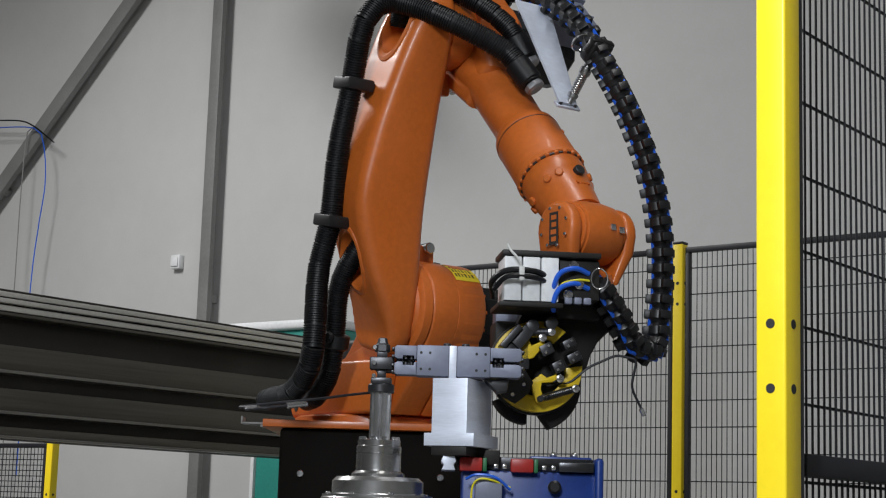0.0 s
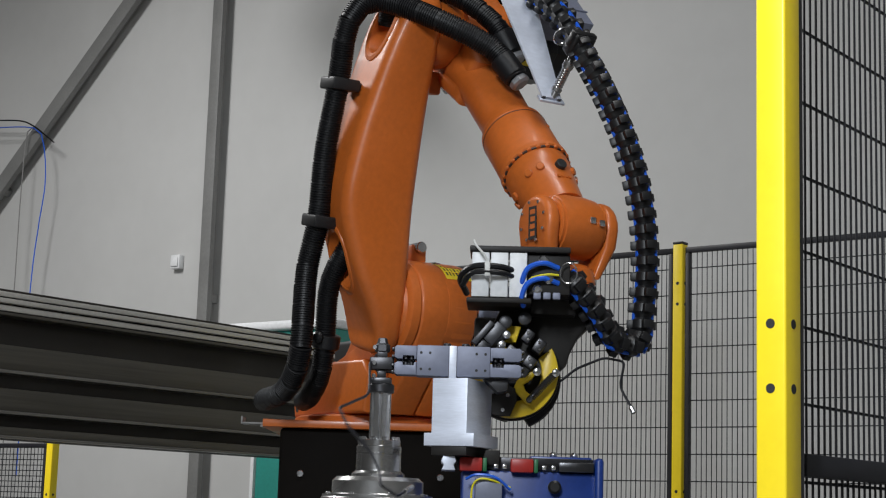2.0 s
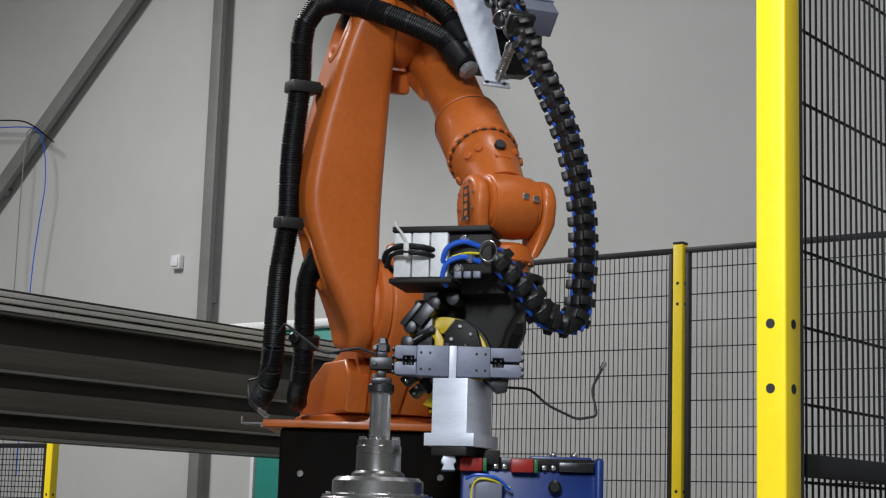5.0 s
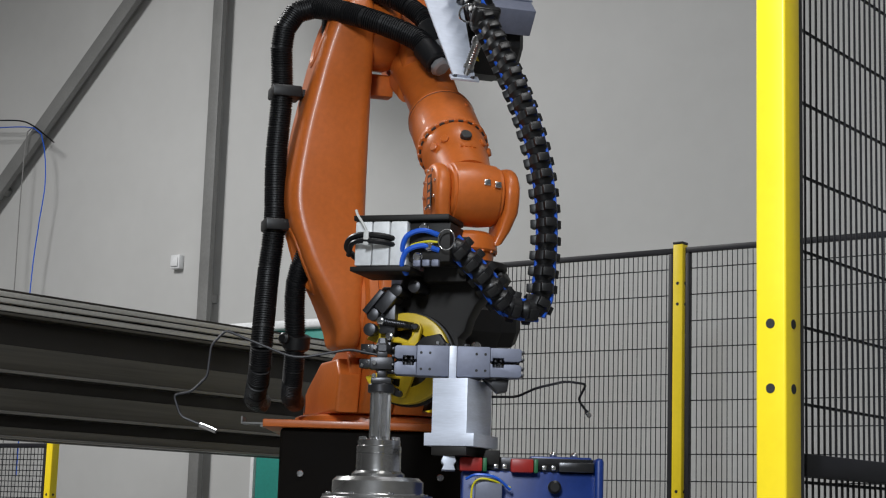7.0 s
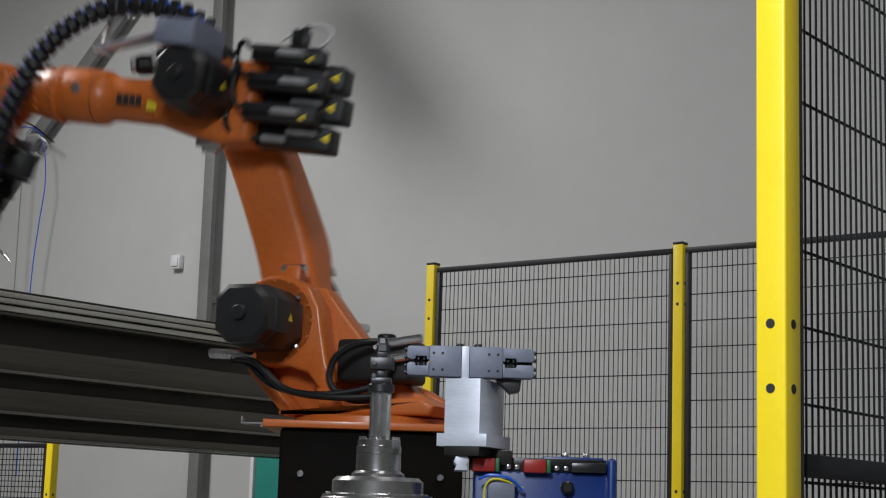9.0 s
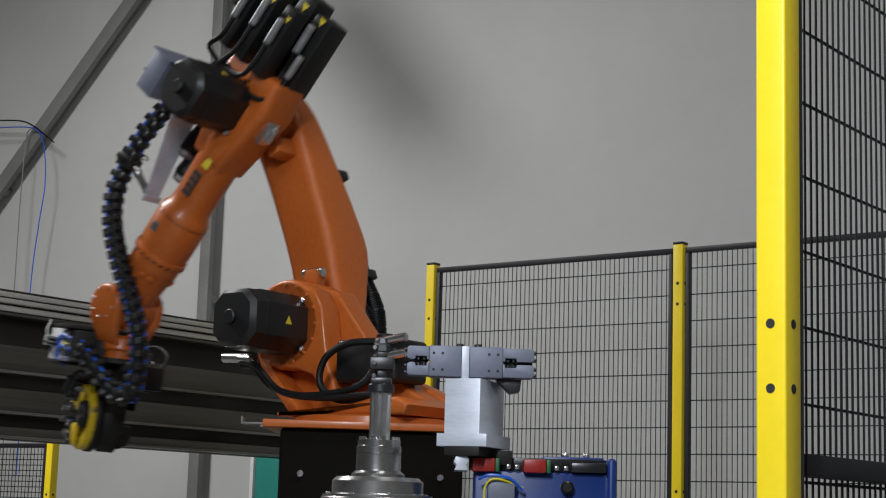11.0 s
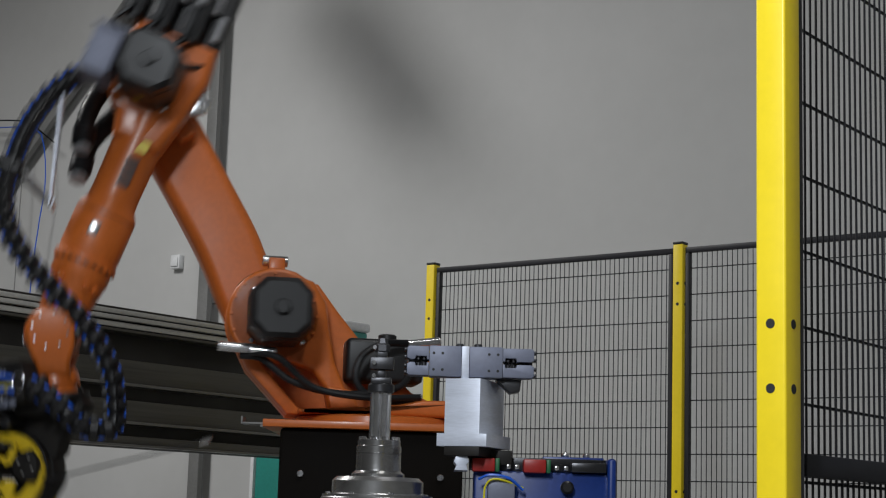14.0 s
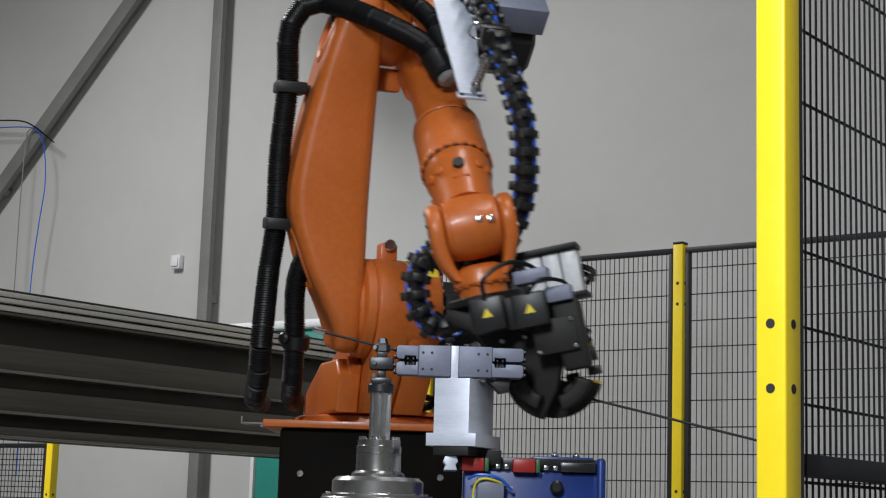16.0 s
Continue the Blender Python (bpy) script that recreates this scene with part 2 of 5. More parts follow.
def mesh_panel(p, turn, length, z0, z1, first, pitch=0.12, step=0.0215, wire=0.0022, rails=(), label="black wire mesh safety fence panel"):
    """A panel from p along its own x; wires as real rods."""
    ob = new("mesh_fence")
    ob.matrix_world = frame_at((p[0], p[1], 0), turn)
    f = 0.014
    part("frame_tube", box(B(), 0, length, -f, f, z1 - 0.025, z1, 0.003), WIRE_BLACK, ob)
    part("frame_tube", box(B(), 0, length, -f, f, z0, z0 + 0.03, 0.003), WIRE_BLACK, ob)
    part("frame_tube", box(B(), 0, 0.022, -f, f, z0 + 0.03, z1 - 0.025, 0.003), WIRE_BLACK, ob)
    part("frame_tube", box(B(), length - 0.022, length, -f, f, z0 + 0.03, z1 - 0.025, 0.003), WIRE_BLACK, ob)
    for z in rails:
        part("frame_tube", box(B(), 0.03, length - 0.03, -f, f, z - 0.0175, z + 0.0175, 0.003), WIRE_BLACK, ob)
    up = B()
    x = 0.03 + step
    while x < length - 0.035:
        lathe(up, (x, -wire * 1.2, z0 + 0.01), (x, -wire * 1.2, z1 - 0.01), [(0, wire), (z1 - z0 - 0.02, wire)], 5)
        x += step
    tagged(part("upright_wire_field", up, WIRE_BLACK, ob), kind="stuff")
    z = first
    while z < z1 - 0.03:
        if z > z0 + 0.03:
            part("cross_wire", rod(B(), (0.01, wire, z), (length - 0.01, wire, z), wire * 1.25, 5), WIRE_BLACK, ob)
        z += pitch
    return tagged(ob, label, "fence panel", "fence panels")


P2 = Vector((1.085, 7.384, 0))
P1 = Vector((-0.046, 8.236, 0))
far_holes = (1.045, 1.138, 1.98, 2.075)
fence_post(P2, TURN, 2.255, far_holes)
fence_post(P1, TURN, 2.255, far_holes)
P3 = P2 + D2 * 1.416
fence_post(P3, TURN, 2.255, far_holes)
mesh_panel(P1 + D2 * 0.032, TURN, 1.352, 0.15, 2.240, 0.224, step=0.0252)
mesh_panel(P2 + D2 * 0.032, TURN, 1.352, 0.15, 2.240, 0.224, step=0.0252)
mesh_panel(P3 + D2 * 0.032, TURN, 1.352, 0.15, 2.240, 0.224, step=0.0252)
# near post and the panel that runs off from it
NP = Vector((0.539, 2.442, 0)) + D1 * 0.0 - D2 * 0.035
fence_post(NP, TURN - 3, 2.3, (1.2026, 1.3000, 0.25, 0.347))
mesh_panel(NP + D1 * 0.04, TURN + 90, 1.45, 0.1, 2.23, 0.24 - 0.0125, rails=(1.093,), step=0.0225)
# fence far behind the gantry beam
LP = Vector((-2.115, 9.097, 0))
fence_post(LP, TURN, 1.34, (1.05,))
mesh_panel(LP - D2 * 1.5, TURN, 1.46, 0.75, 1.33, 0.79, pitch=0.03, step=0.03)

# ---- gantry beam of stacked profiles ----
BD = D1
beam = new("gantry_beam")
beam.matrix_world = Matrix.Translation(Vector((-0.798, 8.27, 0))) @ pose(0, 0, 0, 0, 0, math.degrees(math.atan2(BD.y, BD.x)))
X0, X1 = -4.6, 0.75
ZB = 1.266


def beam_strip(name, z0, z1, y0, y1, material, bev=0.003, label=""):
    return part(name, box(B(), X0, X1, y0, y1, ZB + z0, ZB + z1, bev), material, beam, label)


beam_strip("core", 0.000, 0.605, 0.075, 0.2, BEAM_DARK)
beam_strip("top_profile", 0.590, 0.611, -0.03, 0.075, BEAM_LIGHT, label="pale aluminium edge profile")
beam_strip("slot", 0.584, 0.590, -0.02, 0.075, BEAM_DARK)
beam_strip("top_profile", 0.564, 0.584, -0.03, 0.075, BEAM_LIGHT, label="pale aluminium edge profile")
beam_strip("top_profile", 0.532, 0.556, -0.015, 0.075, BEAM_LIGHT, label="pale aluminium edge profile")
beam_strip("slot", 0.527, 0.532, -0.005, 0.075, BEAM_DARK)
beam_strip("top_profile", 0.514, 0.527, -0.015, 0.075, BEAM_SHADED)
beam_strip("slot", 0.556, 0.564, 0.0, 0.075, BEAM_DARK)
# side faces carry painted shade, lips and bottom edge painted light
beam_strip("side_profile", 0.288, 0.394, 0.025, 0.075, BEAM_SHADED)
beam_strip("lip", 0.274, 0.288, 0.005, 0.075, BEAM_LIT)
beam_strip("side_profile", 0.116, 0.211, 0.025, 0.075, BEAM_SHADED)
beam_strip("lip", 0.102, 0.116, 0.005, 0.075, BEAM_LIT)
beam_strip("bottom_profile", 0.012, 0.047, -0.015, 0.075, BEAM_SHADED)
beam_strip("bottom_edge", 0.002, 0.0115, -0.018, 0.075, BEAM_LIT)
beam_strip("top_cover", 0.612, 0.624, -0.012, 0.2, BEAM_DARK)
tagged(beam, "long grey aluminium gantry beam with dark slots", "gantry beam")
for x in (-4.4, 0.3):
    part("support_leg", box(B(), x - 0.05, x + 0.05, 0.07, 0.15, 0, ZB + 0.004, 0.004), BEAM_SHADED, beam)

# teal machine behind the beam
cab = new("machine_cabinet")
cab.matrix_world = frame_at((-1.08, 9.80, 0))
part("body", box(B(), 0, 0.56, 0.01, 0.33, 0.05, 2.06, 0.01), TEAL, cab)
part("top_cover", box(B(), -0.32, 0.58, -0.02, 0.34, 2.06, 2.118, 0.02, 3), WHITE, cab, "white rounded top cover")
part("side_panel", box(B(), -0.03, -0.002, -0.005, 0.33, 0.05, 2.06, 0.005), WHITE, cab)
part("plinth", box(B(), 0.02, 0.54, 0.03, 0.31, 0, 0.05), BLACK_PAINT, cab)
tagged(cab, "teal machine cabinet with white top cover", "machine cabinet")

# added pipe, out of view, that casts the soft shadow on the wall
blocker = new("air_duct")
DU0, DU1 = Vector((-2.37, 9.14, 4.98)), Vector((-1.97, 8.84, 4.36))
bm = B()
lathe(bm, DU0, DU1, [(0, 0.13), (0.01, 0.15), (0.03, 0.15), (0.04, 0.14), (0.70, 0.14), (0.71, 0.15), (0.73, 0.15), ((DU1 - DU0).length, 0.13)], 28)
part("pipe", bm, GREY_STEEL, blocker)
part("hanger", rod(B(), DU0 + Vector((0.02, -0.02, 0.08)), (DU0.x + 0.02, DU0.y - 0.02, 7.0), 0.006, 8), STEEL, blocker)
part("hanger", rod(B(), DU1 + Vector((-0.02, 0.02, 0.16)), (DU1.x - 0.02, DU1.y + 0.02, 7.0), 0.006, 8), STEEL, blocker)
tagged(blocker, "grey pipe added out of view to cast the wall shadow", "air duct")

# socket on the wall and cables on the brace
sock = new("wall_socket")
WM = frame_at(WALL_P)
sp = WM.inverted() @ Vector((-1.862, 11.483, 2.715))
sock.matrix_world = frame_at(WM @ Vector((sp.x, 0, sp.z)))
part("body", box(B(), -0.045, 0.045, -0.05, -0.001, -0.05, 0.05, 0.008), WHITE, sock)
part("lid", box(B(), -0.035, 0.035, -0.06, -0.05, -0.035, 0.03, 0.006), WHITE, sock)
tagged(sock, "small white socket box on the wall", "wall socket")


# thin cables hung over the brace


def wall_cable(name, pts, r, material, label):
    bm = B()
    cable(bm, pts, r, 6, 30)
    ob = part(name, bm, material)
    return tagged(ob, label, "cable")


wall_cable("brace_cable", [(-3.60, 12.57, 3.96), (-3.294, 12.337, 3.91), (-3.155, 12.232, 3.845), (-3.054, 12.156, 3.768), (-2.96, 12.085, 3.693)], 0.006, RUBBER, "black cable over the steel brace")
wall_cable("blue_cable", [(-3.60, 12.57, 3.90), (-3.182, 12.252, 3.84), (-3.068, 12.166, 3.739), (-3.013, 12.125, 3.404), (-3.047, 12.15, 3.061), (-3.082, 12.177, 2.566), (-3.09, 12.18, 1.2)], 0.0045, BLUE_CABLE, "thin blue cable hanging before the wall")
wall_cable("grey_cable", [(-3.155, 12.232, 3.845), (-3.22, 12.285, 3.785), (-3.235, 12.292, 3.299), (-3.232, 12.29, 2.603), (-3.23, 12.29, 1.2)], 0.0042, GREY_STEEL, "thin grey cable hanging before the wall")
# ---- the robot: joint angles in degrees over time ----
A2H, A2U, LINK, WRIST, FLANGE = 1.615, 0.351, 0.85, 0.855, 0.19
AXIS_Y, AXIS_Z = -0.007, -0.040
# seconds, turn of the column, link arm, forearm
ARM_ROWS = [
    (0, -55.1, 78.5, -48.7), (0.5, -56.0, 78.4, -48.6), (1, -56.9, 78.3, -48.3), (1.5, -57.5, 78.4, -48.1), (2, -59.2, 78.0, -48.0),
    (2.5, -61.1, 78.4, -47.6), (3, -61.5, 78.3, -47.5), (3.5, -64.8, 78.2, -46.8), (4, -65.5, 78.4, -46.6), (5.2, -69.5, 83.5, -44.3),
    (6.3, -72.0, 87.6, -42.4), (6.5, -73.0, 88.1, -42.1), (7, -73.5, 88.2, -42.0), (7.5, -73.5, 88.3, -42.0), (7.9, -73.2, 88.5, -41.0),
    (8, -72.5, 88.7, -39.7), (8.2, -81.7, 79.1, -25), (8.4, -112.2, 68, -7), (8.5, -126.5, 74.5, -4), (8.6, -146.3, 75.8, -2.5),
    (8.75, -165, 77, -3), (8.8, -169.6, 76.8, -2.5), (8.9, -183.5, 75, 4), (9, -199.7, 70, 7.8), (9.1, -207.9, 62.9, 7.3), (9.2, -213.2, 55.8, 5), (9.7, -214, 34, -8), (10.4, -214, 40, -30),
    (11.1, -216, 72, -52), (11.3, -217, 76, -54), (11.5, -216.4, 71.8, -60.3), (11.8, -212, 28, -79), (12, -210.8, 13.1, -83.8),
    (12.5, -210.6, 4.4, -85.7), (13, -210.5, 3.4, -85.8), (13.2, -210.5, 6.5, -85), (13.5, -210.6, 25.3, -80.9), (13.8, -195, 47, -75),
    (14, -171.2, 59.4, -70.3), (14.1, -159.4, 66.5, -60.8), (14.3, -126.5, 73, -44.5), (14.4, -111, 76, -41.0), (14.5, -95, 79.5, -32.6), (14.6, -89, 83.3, -28.3),
    (14.7, -87.4, 84.9, -26.8), (14.9, -89.8, 85.7, -28.0), (15, -92.2, 86, -32.8), (15.1, -92.6, 87, -41.6), (15.3, -93.4, 88.6, -46.4), (15.5, -88.6, 86.5, -47.1), (15.6, -84.6, 84.4, -47.6),
    (15.8, -78.4, 81.8, -49.2), (16, -73.7, 80.1, -50.3)]
# seconds, roll of the wrist, bend of the wrist, world heading of the tool
HAND_ROWS = [
    (0, 0, 41, 6), (4, 0, 43, -10), (6.5, 0, 48, -17), (8, 0, 50, -17), (8.2, 0, 60, -18), (8.4, 0, 75, -24), (8.6, 0, 88, -45), (9.2, 0, 80, -75),
    (10.4, 0, 50, -75), (11.2, 0, 30, -60), (11.5, 0, 28, -60), (12, 0, 45, -60), (13.2, 0, 55, -60), (13.8, 0, 32, -40), (14.0, 0, 27, -20), (14.1, 0, 34, 0), (14.3, 18, 48, 85), (14.4, 24, 52, 128),
    (14.5, 27, 50, 170), (14.7, 19.5, 58, 179), (14.9, 19, 56, 176), (15, 18.3, 54, 175), (15.1, 17, 50, 172), (15.3, 16.5, 47, 170), (15.6, 18.5, 45.5, 168), (16, 19.8, 40.5, 170)]
# seconds, turn of the bending head about its own axis, its lift on the tool
HEAD_ROWS = [(0, 153, 0.040), (0.5, 149, 0.037), (1, 140, 0.030), (2, 124, 0.016), (2.2, 121, 0.014), (2.3, 180, 0.013), (2.4, 250, 0.012), (2.6, 274, 0.01), (3.15, 284, 0.004),
             (3.4, 324, 0), (3.5, 328, 0), (4.2, 335, -0.004), (6.2, 290, -0.03), (6.3, 310, -0.034), (6.5, 360, -0.034), (8, 360, -0.034), (9, 360, -0.01), (12, 360, 0), (16, 360, 0)]


def glide(rows, t):
    """Smooth values between rows: cubic with limited slopes."""
    ts = [r[0] for r in rows]
    if t <= ts[0]:
        return rows[0][1:]
    if t >= ts[-1]:
        return rows[-1][1:]
    i = max(k for k in range(len(ts)) if ts[k] <= t)
    h, s = ts[i + 1] - ts[i], (t - ts[i]) / (ts[i + 1] - ts[i])
    out = []
    for k in range(1, len(rows[0])):
        v = [r[k] for r in rows]
        d = (v[i + 1] - v[i]) / h
        m0 = slope(ts, v, i) if i > 0 else d
        m1 = slope(ts, v, i + 1) if i + 2 < len(ts) else d
        out.append(v[i] * (1 + 2 * s) * (1 - s) ** 2 + v[i + 1] * s * s * (3 - 2 * s) + h * (m0 * s * (1 - s) ** 2 - m1 * s * s * (1 - s)))
    return tuple(out)


def slope(ts, v, i):
    a, b = (v[i] - v[i - 1]) / (ts[i] - ts[i - 1]), (v[i + 1] - v[i]) / (ts[i + 1] - ts[i])
    return 0.0 if a * b <= 0 else 2 * a * b / (a + b)


def frames_at(t):
    """The poses of the robot's links at t, in the robot's space."""
    q1, q2, q3 = glide(ARM_ROWS, t)
    q4, q5, head = glide(HAND_ROWS, t)
    spin, lift = glide(HEAD_ROWS, t)
    col = pose(0, 0, A2H, 0, 0, q1)
    shoulder = col @ pose(A2U, 0, 0)
    link = shoulder @ pose(0, 0, 0, 0, -q2, 0)
    elbow = shoulder @ Matrix.Translation((LINK * math.cos(radians(q2)), 0, LINK * math.sin(radians(q2))))
    arm = elbow @ pose(0, 0, 0, 0, -q3, 0)
    wrist = arm @ Matrix.Translation((WRIST, AXIS_Y, AXIS_Z)) @ pose(0, 0, 0, q4, 0, 0)
    fork = wrist @ pose(0, 0, 0, 0, q5, 0)
    g = fork.to_3x3() @ Vector((1, 0, 0))
    z = -g
    x = Vector((math.cos(radians(head)), math.sin(radians(head)), 0))
    x = (x - x.dot(z) * z).normalized()
    y = z.cross(x)
    tool = Matrix.Translation(fork.translation + FLANGE * g) @ Matrix((x, y, z)).transposed().to_4x4()
    bend = tool @ Matrix.Translation(HEAD_C) @ pose(0, 0, lift, 0, spin, 0)
    return {"col": col, "link": link, "arm": arm, "wrist": wrist, "fork": fork, "tool": tool, "bend": bend}


HEAD_C = Vector((-0.145, -0.07, -0.229))
RH = 0.122
ROBOT = Matrix.Translation((-0.202, 5.316, 0))
robot = new("robot")
robot.matrix_world = ROBOT
tagged(robot, "orange industrial robot with black hoses and wire bending tool", "robot")


# pedestal and base plate
ped = new("robot_pedestal")
ped.matrix_world = ROBOT @ pose(0, 0, 0, 0, 0, 0)
part("body", box(B(), -0.283, 0.283, -0.24, 0.28, 0.02, 1.2535, 0.012, 3), MATT_BLACK, ped)
part("floor_plate", box(B(), -0.38, 0.38, -0.34, 0.38, 0, 0.02, 0.004), BLACK_PAINT, ped)
for x, z in ((-0.215, 1.115), (0.215, 1.115)):
    part("bolt", bolt(B(), (x, -0.24, z), (0, -1, 0), 0.011, 0.01), STEEL, ped, "bright bolt head")
tagged(ped, "black painted steel pedestal under the robot", "pedestal")

base = part("base_plate", slab(B(), [(-0.335, 1.254), (0.335, 1.254), (0.335, 1.278), (-0.335, 1.278)], -0.27, 0.3, 0.006), ORANGE, robot)
bm = B()
lathe(bm, (0, 0, 1.278), (0, 0, 1.302), [(0, 0.26), (0.018, 0.258), (0.024, 0.245)], 48)
part("turntable_ring", bm, ORANGE, robot)

# column
Z0 = 1.303 - A2H
side = [(-0.22, Z0), (-0.24, Z0 + 0.03), (-0.20, Z0 + 0.055), (-0.12, Z0 + 0.09), (0.02, -0.10), (0.13, 0.03), (0.20, 0.12)]
side += arc(0.34, 0, 0.155, 125, -38, 10) + [(0.425, -0.17), (0.29, Z0)]
bm = slab(B(), side, -0.125, -0.02, 0.012, 3)
near = [(0.05, Z0), (0.10, -0.24), (0.145, -0.14), (0.165, -0.04), (0.18, 0.05), (0.222, 0.115)]
near += arc(0.34, 0, 0.155, 128, -62, 12) + [(0.28, -0.15), (0.215, -0.17), (0.175, -0.22), (0.155, Z0)]
slab(bm, near, -0.0195, 0.075, 0.014, 3)
slab(bm, [(0.462, -0.09), (0.425, -0.17), (0.29, Z0), (0.235, Z0), (0.37, -0.165), (0.40, -0.125)], -0.0195, 0.075, 0.01)
slab(bm, [(0.05, Z0), (0.09, -0.23), (0.17, -0.22), (0.155, Z0)], 0.07, 0.1, 0.01, 3)
slab(bm, [(-0.19, Z0), (-0.20, Z0 + 0.06), (-0.13, Z0 + 0.10), (0.05, -0.145), (0.27, -0.15), (0.31, -0.20), (0.285, Z0)], -0.20, -0.1255, 0.012, 3)
column = part("turning_column", bm, ORANGE, robot)
part("cable_slot", slab(B(), [(-0.165 + 0.014 * math.cos(q * math.pi / 8), Z0 + 0.045 + 0.03 * math.sin(q * math.pi / 8)) for q in range(16)], -0.2012, -0.1995), LABEL_INK, column, "dark oval cable slot")
bm = B()
slab(bm, [(-0.25, Z0), (-0.27, Z0 + 0.03), (-0.22, Z0 + 0.055), (-0.12, Z0 + 0.052), (-0.02, Z0 + 0.03), (0.06, Z0 + 0.014), (0.26, Z0 + 0.012), (0.26, Z0)], -0.165, 0.19, 0.012, 3)
part("column_foot", bm, ORANGE, column)
for s in (-0.155,):
    part("side_rib", slab(B(), [(0.0, Z0), (0.02, Z0 + 0.17), (0.2, -0.09), (0.32, Z0 + 0.14), (0.25, Z0)], s - 0.01, s + 0.028, 0.008), ORANGE, column)
bm = B()
lathe(bm, (0.345, -0.165, 0), (0.345, 0.075, 0), [(0, 0.135), (0.01, 0.15), (0.035, 0.152), (0.04, 0.143), (0.13, 0.143), (0.135, 0.15), (0.225, 0.15), (0.24, 0.14)], 48)
part("gear_housing", bm, ORANGE, column)
for i in range(16):
    a = 2 * math.pi * i / 16
    part("flange_bolt", bolt(B(), (0.345 + 0.136 * math.cos(a), 0.075, 0.136 * math.sin(a)), (0, 1, 0), 0.006, 0.005), ORANGE, column)
bm = B()
for i in range(9):
    a = radians(38 + 7 * i)
    b = radians(38 + 7 * (i + 1))
    p = [(0.345 + 0.1518 * math.cos(q), y, 0.1518 * math.sin(q)) for q in (a, b) for y in (-0.025, 0.065)]
    v = [bm.verts.new(c) for c in p]
    bm.faces.new((v[0], v[1], v[3], v[2]))
bmesh.ops.remove_doubles(bm, verts=bm.verts, dist=1e-5)
label = part("warning_label", bm, YELLOW_LABEL, column, "yellow printed warning label")
bm = B()
for k, (y0, y1) in enumerate(((-0.018, -0.012), (-0.006, -0.001), (0.006, 0.010), (0.018, 0.024), (0.032, 0.036), (0.044, 0.050))):
    for i in range(5):
        a, b = radians(44 + 9 * i), radians(50 + 9 * i + (k % 2))
        v = [bm.verts.new((0.345 + 0.1524 * math.cos(q), y, 0.1524 * math.sin(q))) for q in (a, b) for y in (y0, y1)]
        bm.faces.new((v[0], v[1], v[3], v[2]))
part("print_bars", bm, LABEL_INK, label)


def motor(parent, x, z, y0, y1, half=0.097, mat_body=None):
    """A hooded servo motor along y, with a stepped cap, screws, warning marks and a plug."""
    bm = B()
    pts = [(-half, -half * 0.55), (-half * 0.55, -half), (half * 0.55, -half), (half, -half * 0.55), (half, half * 0.55), (half * 0.55, half), (-half * 0.55, half), (-half, half * 0.55)]
    n = y1 - y0
    slab(bm, [(x + a, z + b) for a, b in pts], y0, y0 + n * 0.72, 0.007, 2)
    hood = part("motor_hood", bm, BLACK_PLASTIC, parent, "black plastic servo motor hood")
    bm = B()
    t = B()
    rings = []
    for yy, k in ((y0 + n * 0.70, 0.97), (y0 + n * 0.88, 0.95), (y0 + n * 0.94, 0.80)):
        rings.append([t.verts.new((x + a * k, yy, z + b * k)) for a, b in pts])
    for r0, r1 in zip(rings, rings[1:]):
        for i in range(8):
            t.faces.new((r0[i], r0[(i + 1) % 8], r1[(i + 1) % 8], r1[i]))
    t.faces.new(rings[0][::-1])
    t.faces.new(rings[-1])
    merge(bm, t)
    rod(bm, (x, y0 + n * 0.92, z), (x, y1, z), 0.024, 16, 0.004)
    part("motor_cap", bm, BLACK_PLASTIC, hood)
    for a in (-1, 1):
        for b in (-1, 1):
            part("motor_screw", bolt(B(), (x + a * half * 0.80, y0 + 0.012, z + b * half * 0.80), (a, 0, b), 0.009, 0.012), STEEL, hood, "bright screw head")
    for d, w in (((1, 0), 0.3), ((0, 1), 0.8), ((-1, 0), 0.3)):
        t = B()
        yy = y0 + n * (0.35 if d[0] else 0.62)
        c = Vector((x + d[0] * (half + 0.0006), yy, z + d[1] * (half + 0.0006)))
        e1, e2 = Vector((0, 1, 0)), Vector((0, 0, 1)) if d[0] else Vector((1, 0, 0))
        v = [t.verts.new(c + e1 * math.cos(q) * 0.019 + e2 * math.sin(q) * 0.019) for q in (math.pi / 2, math.pi * 7 / 6, math.pi * 11 / 6)]
        t.faces.new(v)
        part("warning_mark", t, YELLOW_LABEL, hood, "yellow warning triangle", smooth=0)
    return hood


motor(column, 0.333, -0.004, 0.075, 0.36)
bm = B()
box(bm, -0.14, 0.11, -0.09, 0.085, -0.2, -0.06, 0.016, 3)
lathe(bm, (-0.03, 0, -0.06), (-0.03, 0, -0.036), [(0, 0.03), (0.018, 0.03), (0.022, 0.024)], 20)
part("turn_motor_hood", bm, BLACK_PLASTIC, column, "black plastic motor hood")
bm = B()
box(bm, 0.31, 0.365, -0.095, -0.04, 0.13, 0.205, 0.008)
part("lifting_lug", bm, ORANGE, column)
bm = B()
rod(bm, (0.3, -0.068, 0.195), (0.385, -0.068, 0.195), 0.018, 12, 0.003)
part("lug_bolt", bm, STEEL, column, "grey steel bolt")
bm = B()
cable(bm, [(0.45, 0.15, -0.14), (0.38, 0.17, -0.15), (0.28, 0.19, -0.22), (0.12, 0.2, -0.25), (-0.05, 0.16, -0.22), (-0.10, 0.12, -0.14)], 0.011, 10, 40)
part("motor_cable", bm, RUBBER, column)
bm = B()
